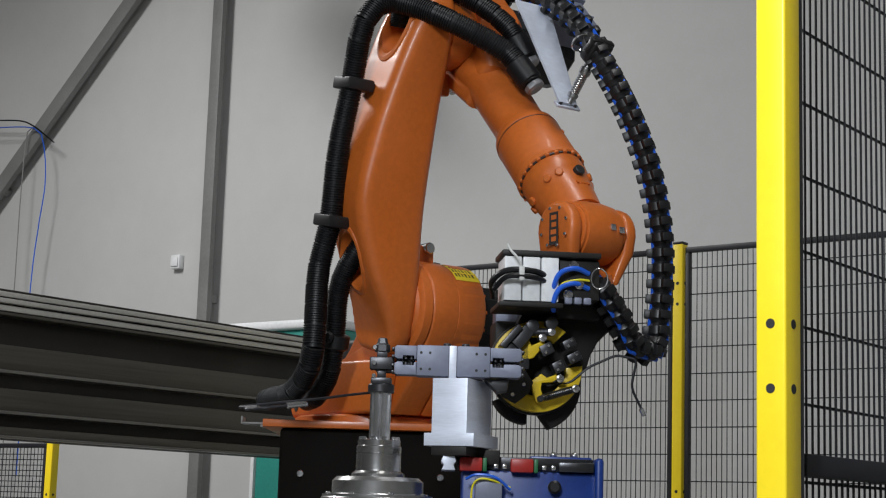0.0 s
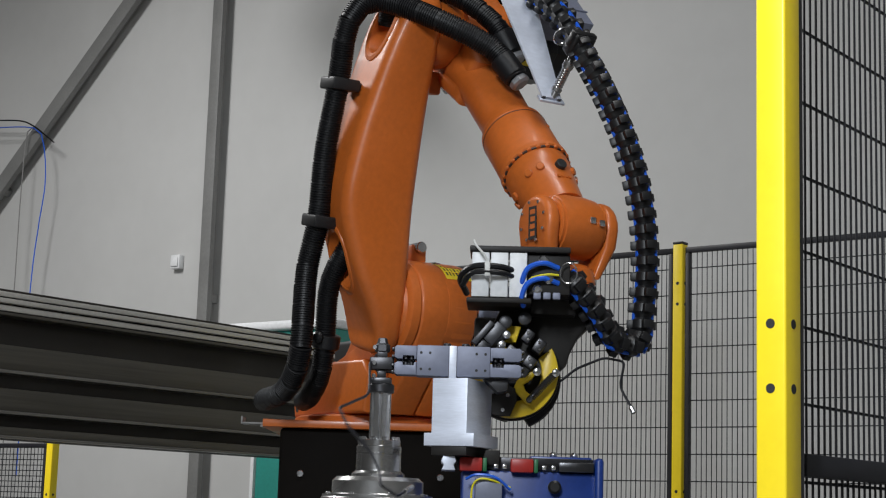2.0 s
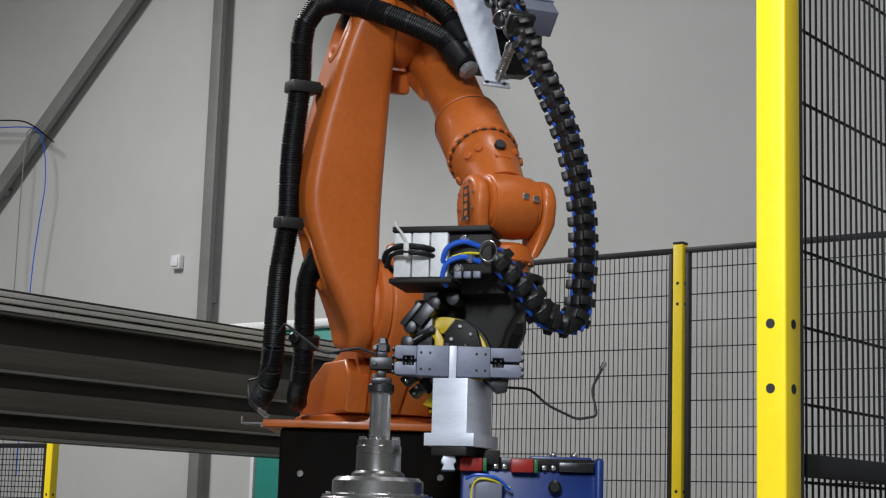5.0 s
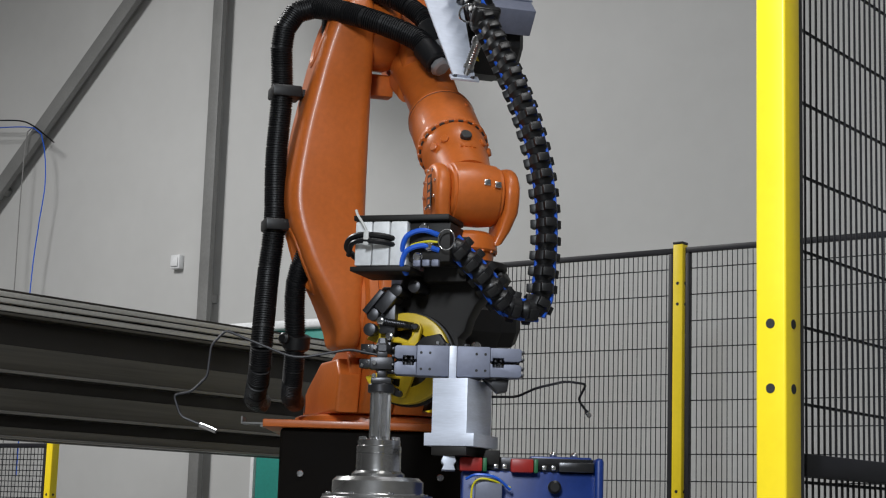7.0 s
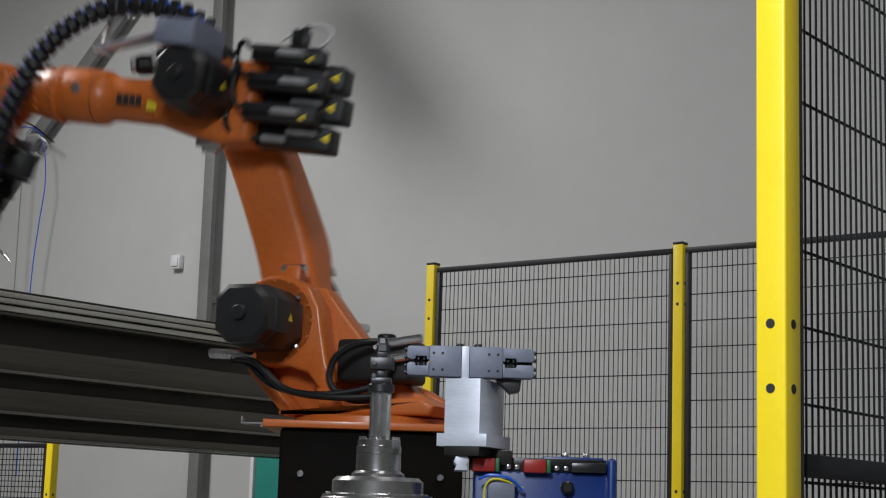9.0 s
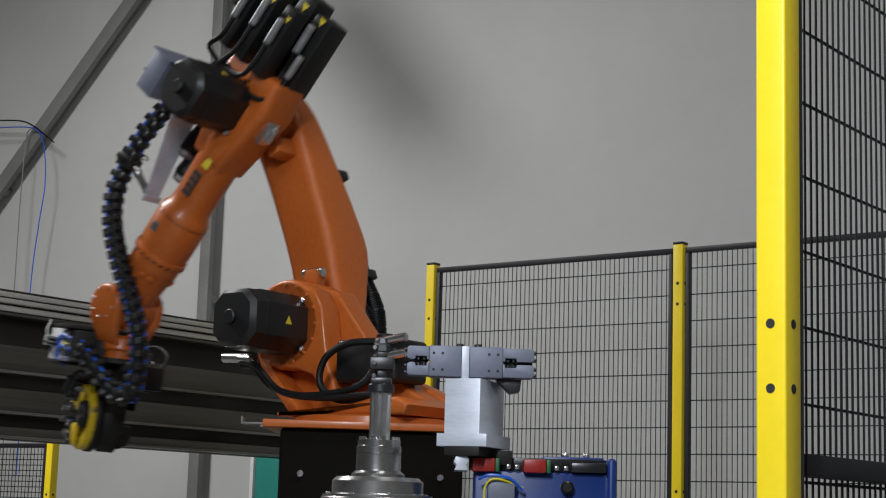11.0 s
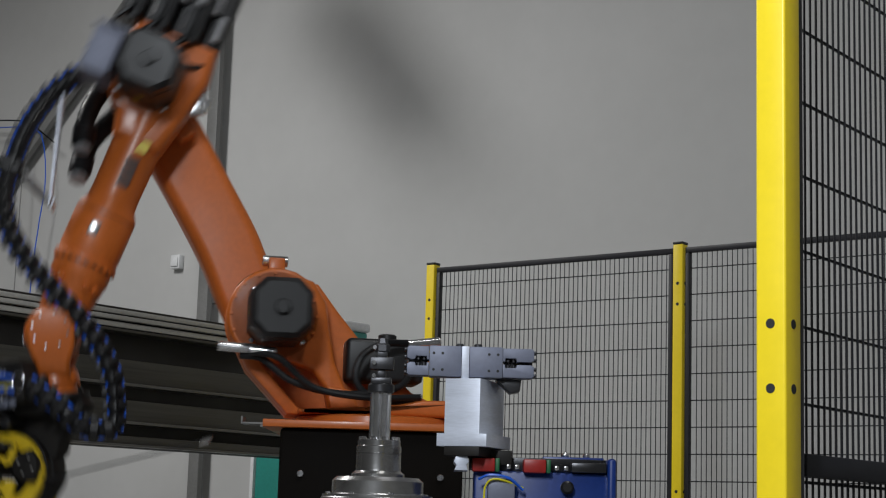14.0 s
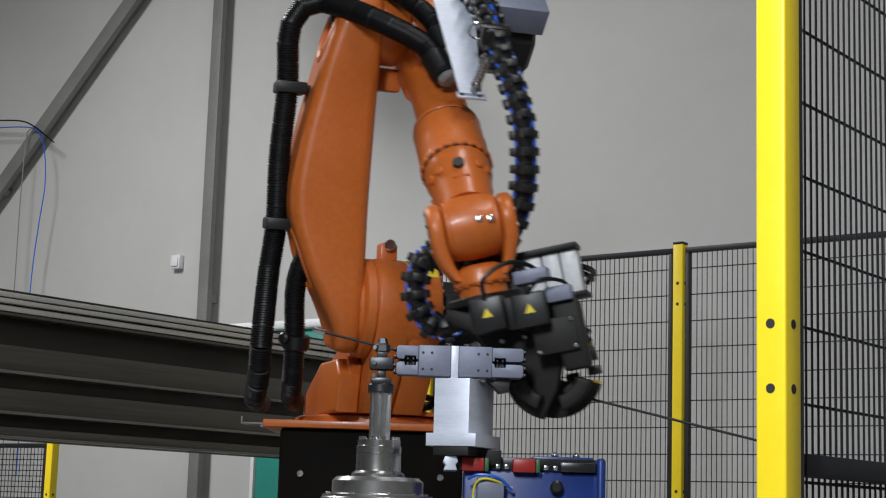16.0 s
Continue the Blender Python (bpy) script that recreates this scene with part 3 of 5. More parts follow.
cable(bm, [(0.42, 0.20, -0.13), (0.33, 0.22, -0.15), (0.22, 0.22, -0.235), (0.05, 0.22, -0.26), (-0.12, 0.18, -0.25)], 0.011, 10, 40)
part("motor_cable", bm, RUBBER, column)
bm = B()
cable(bm, [(-0.10, 0.17, -0.262), (0.02, 0.18, -0.262), (0.085, 0.185, -0.21), (0.07, 0.18, -0.13), (0.0, 0.16, -0.085), (-0.08, 0.12, -0.075)], 0.0115, 10, 40)
part("motor_cable", bm, RUBBER, column)
for z in (-0.075, -0.125):
    part("cable_plug", rod(B(), (-0.19, 0.1, z + 0.012), (-0.08, 0.115, z - 0.005), 0.015, 12, 0.003), STEEL, column, "steel cable plug")
bm = B()
rod(bm, (0.52, 0.17, -0.115), (0.40, 0.17, -0.12), 0.016, 14, 0.003)
rod(bm, (0.42, 0.2, -0.125), (0.34, 0.21, -0.13), 0.015, 14, 0.003)
part("cable_plug", bm, STEEL, column, "steel cable plug")

bm = B()
lathe(bm, (0.275, -0.325, -0.085), (0.262, -0.325, -0.13), [(0, 0.036), (0.003, 0.042), (0.04, 0.042), (0.046, 0.036)], 24)
collar = part("hose_collar", bm, BLACK_PLASTIC, column, "black plastic hose collar")
part("latch", lathe(B(), (0.29, -0.362, -0.10), (0.305, -0.378, -0.10), [(0, 0.012), (0.006, 0.018), (0.014, 0.018), (0.02, 0.011)], 16), BLACK_PLASTIC, collar)
bm = box(B(), -0.40, -0.336, -0.24, -0.16, 1.262, 1.268, 0.001)
box(bm, -0.345, -0.336, -0.24, -0.16, 1.2545, 1.2615, 0.0)
box(bm, -0.405, -0.40, -0.24, -0.16, 1.262, 1.285, 0.001)
part("cable_bracket", bm, GREY_STEEL, base, "thin grey steel bracket")

# link arm: (x, middle z, half height, inner y, outer y)
stations = [(-0.135, 0, 0.05, -0.18, -0.215), (-0.12, 0, 0.09, -0.168, -0.235), (-0.07, 0, 0.118, -0.163, -0.245), (0.02, -0.012, 0.112, -0.163, -0.290),
            (0.14, -0.008, 0.105, -0.163, -0.352), (0.30, 0.01, 0.105, -0.163, -0.398), (0.48, 0.012, 0.105, -0.163, -0.384), (0.64, 0.01, 0.108, -0.163, -0.355),
            (0.78, 0.005, 0.115, -0.163, -0.325), (0.88, 0, 0.115, -0.163, -0.295), (0.95, 0, 0.09, -0.168, -0.262), (0.98, 0, 0.045, -0.18, -0.23)]
bm = B()
rings = []
fine = smooth_path([(st[0], st[1], st[2]) for st in stations], 130)
wide = smooth_path([(st[0], st[3], st[4]) for st in stations], 400)
for p in fine:
    w = min(wide, key=lambda q: abs(q.x - p.x))
    x, zc, h, yi, yo = p.x, p.y, p.z, w.y, w.z
    cr = min(0.038, h * 0.8, (yi - yo) * 0.42)
    ring = []
    for cy, cz, a0 in ((yi - cr, zc + h - cr, 0), (yo + cr, zc + h - cr, 90), (yo + cr, zc - h + cr, 180), (yi - cr, zc - h + cr, 270)):
        for k in range(6):
            a = radians(a0 + 18 * k)
            ring.append(bm.verts.new((x, cy + cr * math.cos(a), cz + cr * math.sin(a))))
        if a0 == 90:
            for k in range(1, 16):
                ring.append(bm.verts.new((x, yo, zc + (h - cr) * (1 - k / 8))))
    rings.append(ring)
OPENINGS = ((0.845, 0.0, 0.10, 0.062), (0.13, 0.0, 0.085, 0.054))


def in_opening(f):
    c = f.calc_center_median()
    return any(((c.x - x) / rx) ** 2 + ((c.z - z) / rz) ** 2 < 1 and c.y < -0.22 for x, z, rx, rz in OPENINGS)


cut = []
for a, b in zip(rings, rings[1:]):
    for k in range(39):
        f = bm.faces.new((a[k], a[(k + 1) % 39], b[(k + 1) % 39], b[k]))
        if in_opening(f):
            cut.append(f)
bmesh.ops.delete(bm, geom=cut, context="FACES_ONLY")
bm.faces.new(rings[0][::-1])
bm.faces.new(rings[-1])
link_arm = part("link_arm", bm, ORANGE, robot)
bm = B()
lathe(bm, (LINK, -0.17, 0), (LINK, -0.085, 0), [(0, 0.11), (0.02, 0.112), (0.06, 0.112), (0.085, 0.10)], 40)
part("elbow_joint", bm, ORANGE, link_arm)
bm = B()
lathe(bm, (0, -0.175, 0), (0, -0.15, 0), [(0, 0.12), (0.025, 0.135)], 40)
part("shoulder_joint", bm, ORANGE, link_arm)
for x in (0.235, 0.645):
    bm = B()
    box(bm, x - 0.018, x + 0.018, -0.455, -0.365, -0.02, 0.075, 0.006)
    box(bm, x - 0.012, x + 0.012, -0.38, -0.33, 0.0, 0.06, 0.004)
    part("hose_clamp", bm, BLACK_PLASTIC, link_arm, "black plastic hose clamp")
bm = B()
box(bm, 0.665, 0.735, -0.165, -0.07, 0.02, 0.075, 0.008)
part("stop_block", bm, ORANGE, link_arm)
bm = B()
box(bm, 0.27, 0.40, -0.4000, -0.385, 0.03, 0.07, 0.0)
plate = part("type_plate", bm, LABEL_INK, link_arm, "black plate with orange lettering bars")
for k in range(4):
    part("plate_bar", box(B(), 0.284 + 0.029 * k, 0.302 + 0.029 * k, -0.4008, -0.4001, 0.038 + 0.004 * (k % 2), 0.062), ORANGE, plate)

for x0, zc, rx, rz in OPENINGS:
    bm = B()
    n = 40
    ra = []
    for k, depth in ((1.2, 0.0015), (1.16, -0.0035), (1.04, -0.006), (0.93, 0.0), (0.89, 0.02), (0.86, 0.06), (0.78, 0.1)):
        ring = []
        for i in range(n):
            q = 2 * math.pi * i / n
            x = x0 + rx * k * math.cos(q)
            ring.append(bm.verts.new((x, min(wide, key=lambda w: abs(w.x - x)).z + depth, zc + rz * k * math.sin(q))))
        ra.append(ring)
    for a, b in zip(ra, ra[1:]):
        for i in range(n):
            bm.faces.new((a[i], a[(i + 1) % n], b[(i + 1) % n], b[i]))
    bm.faces.new(ra[-1])
    part("opening_rim", bm, ORANGE, link_arm, "rounded rim of an oval hollow")

# forearm
bm = B()
elbow = [(-0.19, -0.16), (-0.19, 0.12), (-0.05, 0.125), (0.08, 0.07), (0.2, 0.04), (0.2, -0.118), (0.06, -0.15), (-0.08, -0.175)]
slab(bm, elbow, -0.085, 0.075, 0.03, 4)
forearm = part("forearm", bm, ORANGE, robot)
C = Vector((0, AXIS_Y, AXIS_Z))
X = Vector((1, 0, 0))
bm = B()
lathe(bm, C + X * 0.08, C + X * 0.612, [(0, 0.092), (0.06, 0.086), (0.12, 0.081), (0.28, 0.078), (0.315, 0.08), (0.335, 0.09), (0.345, 0.096), (0.36, 0.0985), (0.362, 0.097), (0.365, 0.0985), (0.49, 0.0985), (0.5, 0.096), (0.512, 0.096), (0.532, 0.09)], 56)
part("arm_tube", bm, ORANGE, forearm)
bm = B()
lathe(bm, C + X * 0.592, C + X * 0.612, [(0, 0.1), (0.003, 0.1025), (0.017, 0.1025), (0.02, 0.099)], 56)
part("flange_ring", bm, ORANGE, forearm)
bm = B()
lathe(bm, C + X * 0.4445, C + X * 0.4475, [(0, 0.0975), (0.0003, 0.0992), (0.0027, 0.0992), (0.003, 0.0975)], 56)
part("tube_seam", bm, STEEL_DARK, forearm, "dark joint line round the tube")
bm = B()
lathe(bm, C + X * 0.6125, C + X * 0.618, [(0, 0.085), (0.0004, 0.0985), (0.005, 0.0985), (0.0055, 0.085)], 56)
part("tube_seam", bm, STEEL_DARK, forearm, "dark joint line round the tube")
part("tube_plug", rod(B(), C + Vector((0.50, 0.04, 0.085)), C + Vector((0.50, 0.043, 0.0925)), 0.006, 12, 0.001), ORANGE, forearm)
for i in range(22):
    a = 2 * math.pi * i / 22
    part("ring_bolt", bolt(B(), C + Vector((0.61, 0.096 * math.cos(a), 0.096 * math.sin(a))), (1, 0, 0), 0.0075, 0.008), ORANGE, forearm)
motor(forearm, -0.019, 0.0, 0.075, 0.335)
bm = B()
lathe(bm, (0, -0.085, 0), (0, 0.08, 0), [(0, 0.12), (0.02, 0.128), (0.14, 0.128), (0.165, 0.11)], 40)
part("elbow_housing", bm, ORANGE, forearm)
for z, far in ((-0.115, -0.462), (-0.01, -0.492), (0.095, -0.475)):
    bm = B()
    box(bm, far, -0.17, -0.085, 0.01, z - 0.044, z + 0.044, 0.008, 2)
    mot = part("wrist_motor", bm, BLACK_PLASTIC, forearm, "black wrist drive motor")
    bm = B()
    rod(bm, (-0.42, 0.028, z + 0.012), (-0.31, 0.028, z + 0.012), 0.016, 12, 0.003)
    rod(bm, (-0.31, 0.028, z - 0.02), (-0.22, 0.03, z - 0.02), 0.014, 12, 0.003)
    part("motor_plug", bm, DULL_METAL, mot, "dull metal motor plug")
    bm = B()
    cable(bm, [(-0.22, 0.03, z - 0.02), (-0.15, 0.05, z - 0.03), (-0.10, 0.085, z + 0.02), (-0.12, 0.10, 0.10), (-0.05, 0.09, 0.15)], 0.01, 8, 24)
    part("motor_lead", bm, RUBBER, mot)
    t = B()
    v = [t.verts.new((-0.45 + 0.02 * math.cos(q), 0.0106, z + 0.02 * math.sin(q))) for q in (0, 2.094, 4.189)]
    t.faces.new(v)
    part("warning_mark", t, YELLOW_LABEL, mot, "yellow warning triangle", smooth=0)
for z, x0 in ((-0.06, -0.44), (0.045, -0.455), (0.14, -0.43)):
    bm = B()
    box(bm, x0, -0.17, 0.045, 0.115, z - 0.03, z + 0.03, 0.006, 2)
    mot = part("wrist_motor", bm, BLACK_PLASTIC, forearm, "black wrist drive motor")
    part("motor_plug", rod(B(), (x0 + 0.05, 0.13, z), (x0 + 0.15, 0.13, z), 0.014, 12, 0.003), DULL_METAL, mot, "dull metal motor plug")
    bm = B()
    cable(bm, [(x0 + 0.15, 0.13, z), (-0.2, 0.135, z), (-0.14, 0.13, z + 0.03), (-0.11, 0.1, 0.12)], 0.009, 8, 20)
    part("motor_lead", bm, RUBBER, mot)
bm = B()
cable(bm, [(-0.38, 0.06, 0.17), (-0.43, 0.07, 0.21), (-0.42, 0.07, 0.25), (-0.34, 0.07, 0.25), (-0.25, 0.06, 0.2)], 0.006, 8, 30)
part("white_lead", bm, WHITE_CABLE, forearm, "white cable loop")
bm = B()
box(bm, -0.36, -0.30, 0.06, 0.10, 0.175, 0.235, 0.006)
rod(bm, (-0.345, 0.08, 0.235), (-0.345, 0.08, 0.25), 0.012, 12, 0.002)
part("junction_box", bm, BLACK_PLASTIC, forearm, "small black junction box")
for z, x0 in ((-0.06, -0.40), (0.045, -0.42), (0.14, -0.395)):
    t = B()
    t.faces.new([t.verts.new((x0 + 0.014 * math.cos(q), 0.1156, z - 0.012 + 0.014 * math.sin(q))) for q in (0, 2.094, 4.189)])
    part("warning_mark", t, YELLOW_LABEL, forearm, "yellow warning triangle", smooth=0)
bm = B()
box(bm, 0.12, 0.22, 0.069, 0.073, -0.085, -0.045)
part("maker_label", bm, YELLOW_LABEL, forearm, "yellow rectangular label")
for k in range(4):
    bm = B()
    box(bm, 0.245 + 0.026 * k, 0.266 + 0.026 * k, 0.0695, 0.0735, -0.075, -0.035)
    part("logo_bar", bm, LABEL_INK, forearm, "dark printed bar")
bm = B()
box(bm, -0.06, 0.03, -0.02, 0.03, -0.185, -0.15, 0.006)
rod(bm, (-0.045, -0.0, -0.19), (0.01, -0.0, -0.19), 0.014, 10, 0.002)
part("stop_bolt", bm, STEEL, forearm, "grey steel stop bolt")
bm = B()
box(bm, 0.485, 0.525, 0.075, 0.094, -0.05, -0.015, 0.003)
part("cover_plate", bm, STEEL, forearm, "small bright steel plate")

# bracket for the cable pack on the forearm
bm = B()
t = bmesh.new()
q = [(0.14, -0.075, 0.235), (0.14, 0.05, 0.235), (0.48, 0.045, 0.128), (0.48, -0.02, 0.128)]
a = [t.verts.new(p) for p in q]
b = [t.verts.new((p[0] + 0.002, p[1], p[2] + 0.006)) for p in q]
t.faces.new(a[::-1])
t.faces.new(b)
for i in range(4):
    t.faces.new((a[i], a[(i + 1) % 4], b[(i + 1) % 4], b[i]))
merge(bm, t)
box(bm, 0.465, 0.49, -0.025, 0.06, 0.118, 0.126, 0.002)
bracket = part("bracket_plate", bm, ALU, forearm, "bare aluminium bracket plate")
for y in (-0.012, 0.04):
    part("bracket_bolt", bolt(B(), (0.478, y, 0.126), (0, 0, 1), 0.007, 0.008), STEEL_DARK, bracket)
bm = B()
lathe(bm, (0.475, 0.02, 0.13), (0.425, 0.05, 0.25), [(0, 0.009), (0.018, 0.009), (0.02, 0.015), (0.03, 0.016), (0.032, 0.0135)] + [q for k in range(8) for q in ((0.034 + 0.0075 * k, 0.0125), (0.038 + 0.0075 * k, 0.0145))] + [(0.095, 0.017), (0.112, 0.017), (0.114, 0.012), (0.13, 0.012)], 20)
part("spring_rod", bm, CASTING, bracket, "grey steel spring strut")
bm = B()
box(bm, -0.06, 0.09, 0.13, 0.32, 0.098, 0.185, 0.004)
box(bm, -0.066, -0.06, 0.12, 0.33, 0.09, 0.195, 0.0)
box(bm, 0.02, 0.026, 0.128, 0.322, 0.185, 0.19, 0.0)
part("valve_case", bm, ALU_DARK, forearm, "grey aluminium valve case")
for p0, p1 in (((0.275, -0.06, 0.109), (0.352, -0.027, 0.0935)), ((0.19, -0.04, 0.141), (0.262, -0.012, 0.118))):
    bm = B()
    lathe(bm, p0, p1, [(0, 0.034), (0.004, 0.0375), (0.072, 0.0375), (0.08, 0.03)], 24)
    sleeve = part("hose_sleeve", bm, RUBBER, forearm, "plain black sleeve on a hose end")
    d = (Vector(p1) - Vector(p0)).normalized()
    part("union_nut", lathe(B(), Vector(p1) - d * 0.002, Vector(p1) + d * 0.02, [(0, 0.027), (0.004, 0.03), (0.016, 0.03), (0.022, 0.022)], 8), DULL_METAL, sleeve, "dull metal union nut")
PACK0 = Vector((0.422, 0.052, 0.285))
bm = B()
box(bm, PACK0.x - 0.022, PACK0.x + 0.022, PACK0.y - 0.036, PACK0.y + 0.036, PACK0.z - 0.036, PACK0.z + 0.036, 0.01, 3)
box(bm, PACK0.x - 0.012, PACK0.x + 0.012, PACK0.y - 0.04, PACK0.y + 0.04, PACK0.z - 0.012, PACK0.z + 0.04, 0.006, 2)
clamp = part("pack_clamp", bm, BLACK_PLASTIC, forearm, "black cable pack clamp")
bm = B()
cable(bm, [(PACK0.x - 0.03, PACK0.y - 0.042 + 0.026 * math.cos(q * math.pi / 12), PACK0.z + 0.028 * math.sin(q * math.pi / 12)) for q in range(25)], 0.0032, 6, 25, smooth=False)
part("clamp_ring", bm, STEEL, clamp, "bright steel ring")

# wrist: turns about the forearm's axis; x along it, origin at the bend axis
bm = B()
lathe(bm, (-0.237, 0, 0), (-0.06, 0, 0), [(0, 0.094), (0.04, 0.094), (0.048, 0.09), (0.1, 0.083), (0.177, 0.075)], 48)
lathe(bm, (0, -0.074, 0), (0, 0.074, 0), [(0, 0.07), (0.004, 0.078), (0.012, 0.078), (0.014, 0.083), (0.05, 0.088), (0.098, 0.088), (0.134, 0.083), (0.136, 0.078), (0.144, 0.078), (0.148, 0.07)], 48)
wrist = part("wrist_body", bm, ORANGE, robot)
for deg in (28, 52, 128, 152, 208, 232, 308, 332):
    a = radians(deg)
    part("wrist_bolt", bolt(B(), (-0.172, 0.085 * math.cos(a), 0.085 * math.sin(a)), (0.25, math.cos(a), math.sin(a)), 0.0125, 0.011), ORANGE, wrist)
bm = B()
rod(bm, (-0.17, 0.0, 0.07), (-0.163, 0.0, 0.1), 0.016, 16, 0.002)
part("oil_plug", bm, LABEL_INK, wrist, "round black plug")
bm = B()
for i in range(4):
    box(bm, -0.128, -0.12, -0.022 + i * 0.012, -0.014 + i * 0.012, 0.078, 0.0835)
part("cast_marks", bm, ORANGE, wrist)
for dx, dy in ((0.0, 0.0), (0.004, 0.03)):
    bm = box(B(), -0.009, 0.009, -0.009, 0.009, 0, 0.006, 0.002, m=Matrix.Translation((0.050 + dx, 0.018 + dy, 0.0705 - dx * 0.7)) @ pose(0, 0, 0, 0, 36, 0))
    part("drain_screw", bm, STEEL, wrist, "bright steel drain screw")

# fork: x to the flange, y along the bend axis
bm = B()
prong = arc(0, 0, 0.078, 70, 290, 14) + [(0.055, -0.07), (0.10, -0.052), (0.142, -0.05), (0.142, 0.05), (0.10, 0.052), (0.055, 0.07)]
for y0, y1 in ((-0.118, -0.076), (0.076, 0.118)):
    t = bmesh.new()
    slab(t, prong, y0, y1, 0.016, 4)
    for v in t.verts:  # the prongs draw in towards the flange
        k = max(0.0, (v.co.x - 0.03) / 0.11)
        v.co.y *= 1 - 0.36 * k * k
    merge(bm, t)
lathe(bm, (0.105, 0, 0), (FLANGE, 0, 0), [(0, 0.05), (0.012, 0.068), (0.03, 0.074), (0.05, 0.076), (0.056, 0.072), (0.058, 0.066), (0.085, 0.066)], 40)
fork = part("wrist_fork", bm, ORANGE, robot)
for i in range(14):
    a = 2 * math.pi * i / 14
    part("fork_bolt", bolt(B(), (0.158, 0.071 * math.cos(a), 0.071 * math.sin(a)), (1, 0, 0), 0.0055, 0.006), ORANGE, fork)
for s in (-1, 1):
    for i in range(8):
        a = 2 * math.pi * i / 8 + 0.3
        part("cover_screw", bolt(B(), (0.055 * math.cos(a) - 0.005, s * 0.1175, 0.055 * math.sin(a)), (0, s, 0), 0.005, 0.004), STEEL, fork)

bm = B()
box(bm, -0.045, 0.045, -0.1192, -0.1172, -0.018, 0.018)
logo = part("logo_field", bm, LABEL_INK, fork, "black printed field with orange bars")
for k in range(4):
    bm = B()
    box(bm, -0.037 + 0.02 * k, -0.024 + 0.02 * k, -0.1198, -0.1193, -0.011 + 0.003 * (k % 2), 0.012)
    part("logo_bar", bm, ORANGE, logo)

# bending tool: origin at the flange, z up when it hangs
bm = B()
lathe(bm, (0, 0, -0.022), (0, 0, -0.001), [(0, 0.10), (0.004, 0.104), (0.018, 0.104), (0.021, 0.1)], 40)
outline = [(-0.17, -0.02), (0.095, -0.02), (0.108, -0.042), (0.09, -0.066), (0.055, -0.086), (0.03, -0.112), (0.01, -0.15), (0.0, -0.185)] + arc(HEAD_C.x, HEAD_C.z, 0.131, 12, -68, 12) + [(-0.15, -0.28), (-0.19, -0.16), (-0.2, -0.08)]
slab(bm, outline, -0.02, 0.055, 0.008)
slab(bm, [(-0.15, -0.022), (0.02, -0.022), (-0.0, -0.1), (-0.12, -0.12)], 0.055, 0.12, 0.01)
tool = part("bending_tool", bm, BLACK_PAINT, robot, "black steel wire bending tool")
bm = B()
box(bm, -0.262, 0.0, -0.2, -0.06, 0.088, 0.103, 0.003)
box(bm, -0.268, -0.1, -0.2, -0.02, -0.046, -0.033, 0.003)
box(bm, -0.112, -0.0, -0.18, -0.06, -0.02, 0.085, 0.004)
box(bm, -0.1, 0.02, -0.09, -0.02, -0.06, 0.06, 0.004)
part("valve_rack", bm, BLACK_PAINT, tool)
for i in range(3):
    bm = B()
    x = -0.256 + i * 0.049
    box(bm, x, x + 0.0455, -0.198, -0.08, -0.031, 0.086, 0.003)
    part("valve_block", bm, WHITE, tool, "pale aluminium valve block")
bm = B()
cable(bm, [(-0.13, -0.17, 0.035), (-0.18, -0.215, 0.045), (-0.25, -0.215, 0.045), (-0.285, -0.18, 0.02), (-0.27, -0.1, -0.01)], 0.0085, 8, 30)
cable(bm, [(-0.13, -0.17, 0.02), (-0.18, -0.22, 0.028), (-0.25, -0.22, 0.028), (-0.28, -0.18, 0.0)], 0.007, 8, 30)
part("sleeve_cable", bm, RUBBER, tool)
for dz in (-0.04, -0.08):
    bm = B()
    cable(bm, [(-0.03, -0.18, 0.09 + dz), (-0.07, -0.2, 0.1 + dz), (-0.11, -0.205, 0.085 + dz), (-0.125, -0.195, 0.05 + dz), (-0.12, -0.17, 0.03 + dz)], 0.007, 8, 24)
    part("air_hose", bm, BLUE_CABLE, tool, "blue air hose")
bm = B()
cable(bm, [(-0.11, -0.19, 0.005), (-0.1, -0.2, 0.02), (-0.06, -0.2, 0.03), (-0.03, -0.19, 0.03)], 0.003, 6, 20)
part("sensor_cable", bm, YELLOW_CABLE, tool)
bm = B()
for i in range(24):
    a, b = 2 * math.pi * i / 24, 2 * math.pi * (i + 1) / 24
    rod(bm, (-0.005 + 0.022 * math.cos(a), -0.2, 0.035 + 0.027 * math.sin(a)), (-0.005 + 0.022 * math.cos(b), -0.2, 0.035 + 0.027 * math.sin(b)), 0.0018, 6)
part("clamp_ring", bm, STEEL, tool, "thin steel ring")
bm = B()
cable(bm, [(-0.215, -0.222, 0.052), (-0.225, -0.226, 0.075), (-0.245, -0.215, 0.10), (-0.252, -0.21, 0.115)], 0.0035, 6, 16)
box(bm, -0.222, -0.208, -0.2315, -0.2, 0.018, 0.056, 0.002)
part("cable_tie", bm, WHITE_CABLE, tool, "white cable tie")
for x, z in ((-0.07, 0.07), (-0.055, 0.02), (-0.085, -0.008)):
    bm = B()
    lathe(bm, (x, -0.2, z), (x, -0.178, z), [(0, 0.007), (0.003, 0.0105), (0.012, 0.0105), (0.014, 0.013), (0.022, 0.013)], 14)
    part("hose_fitting", bm, STEEL, tool, "bright push-in fitting")
for x in (-0.095, -0.07, -0.045):
    part("connector", box(B(), x, x + 0.02, -0.197, -0.181, -0.034, -0.016, 0.003), ALU_DARK, tool)
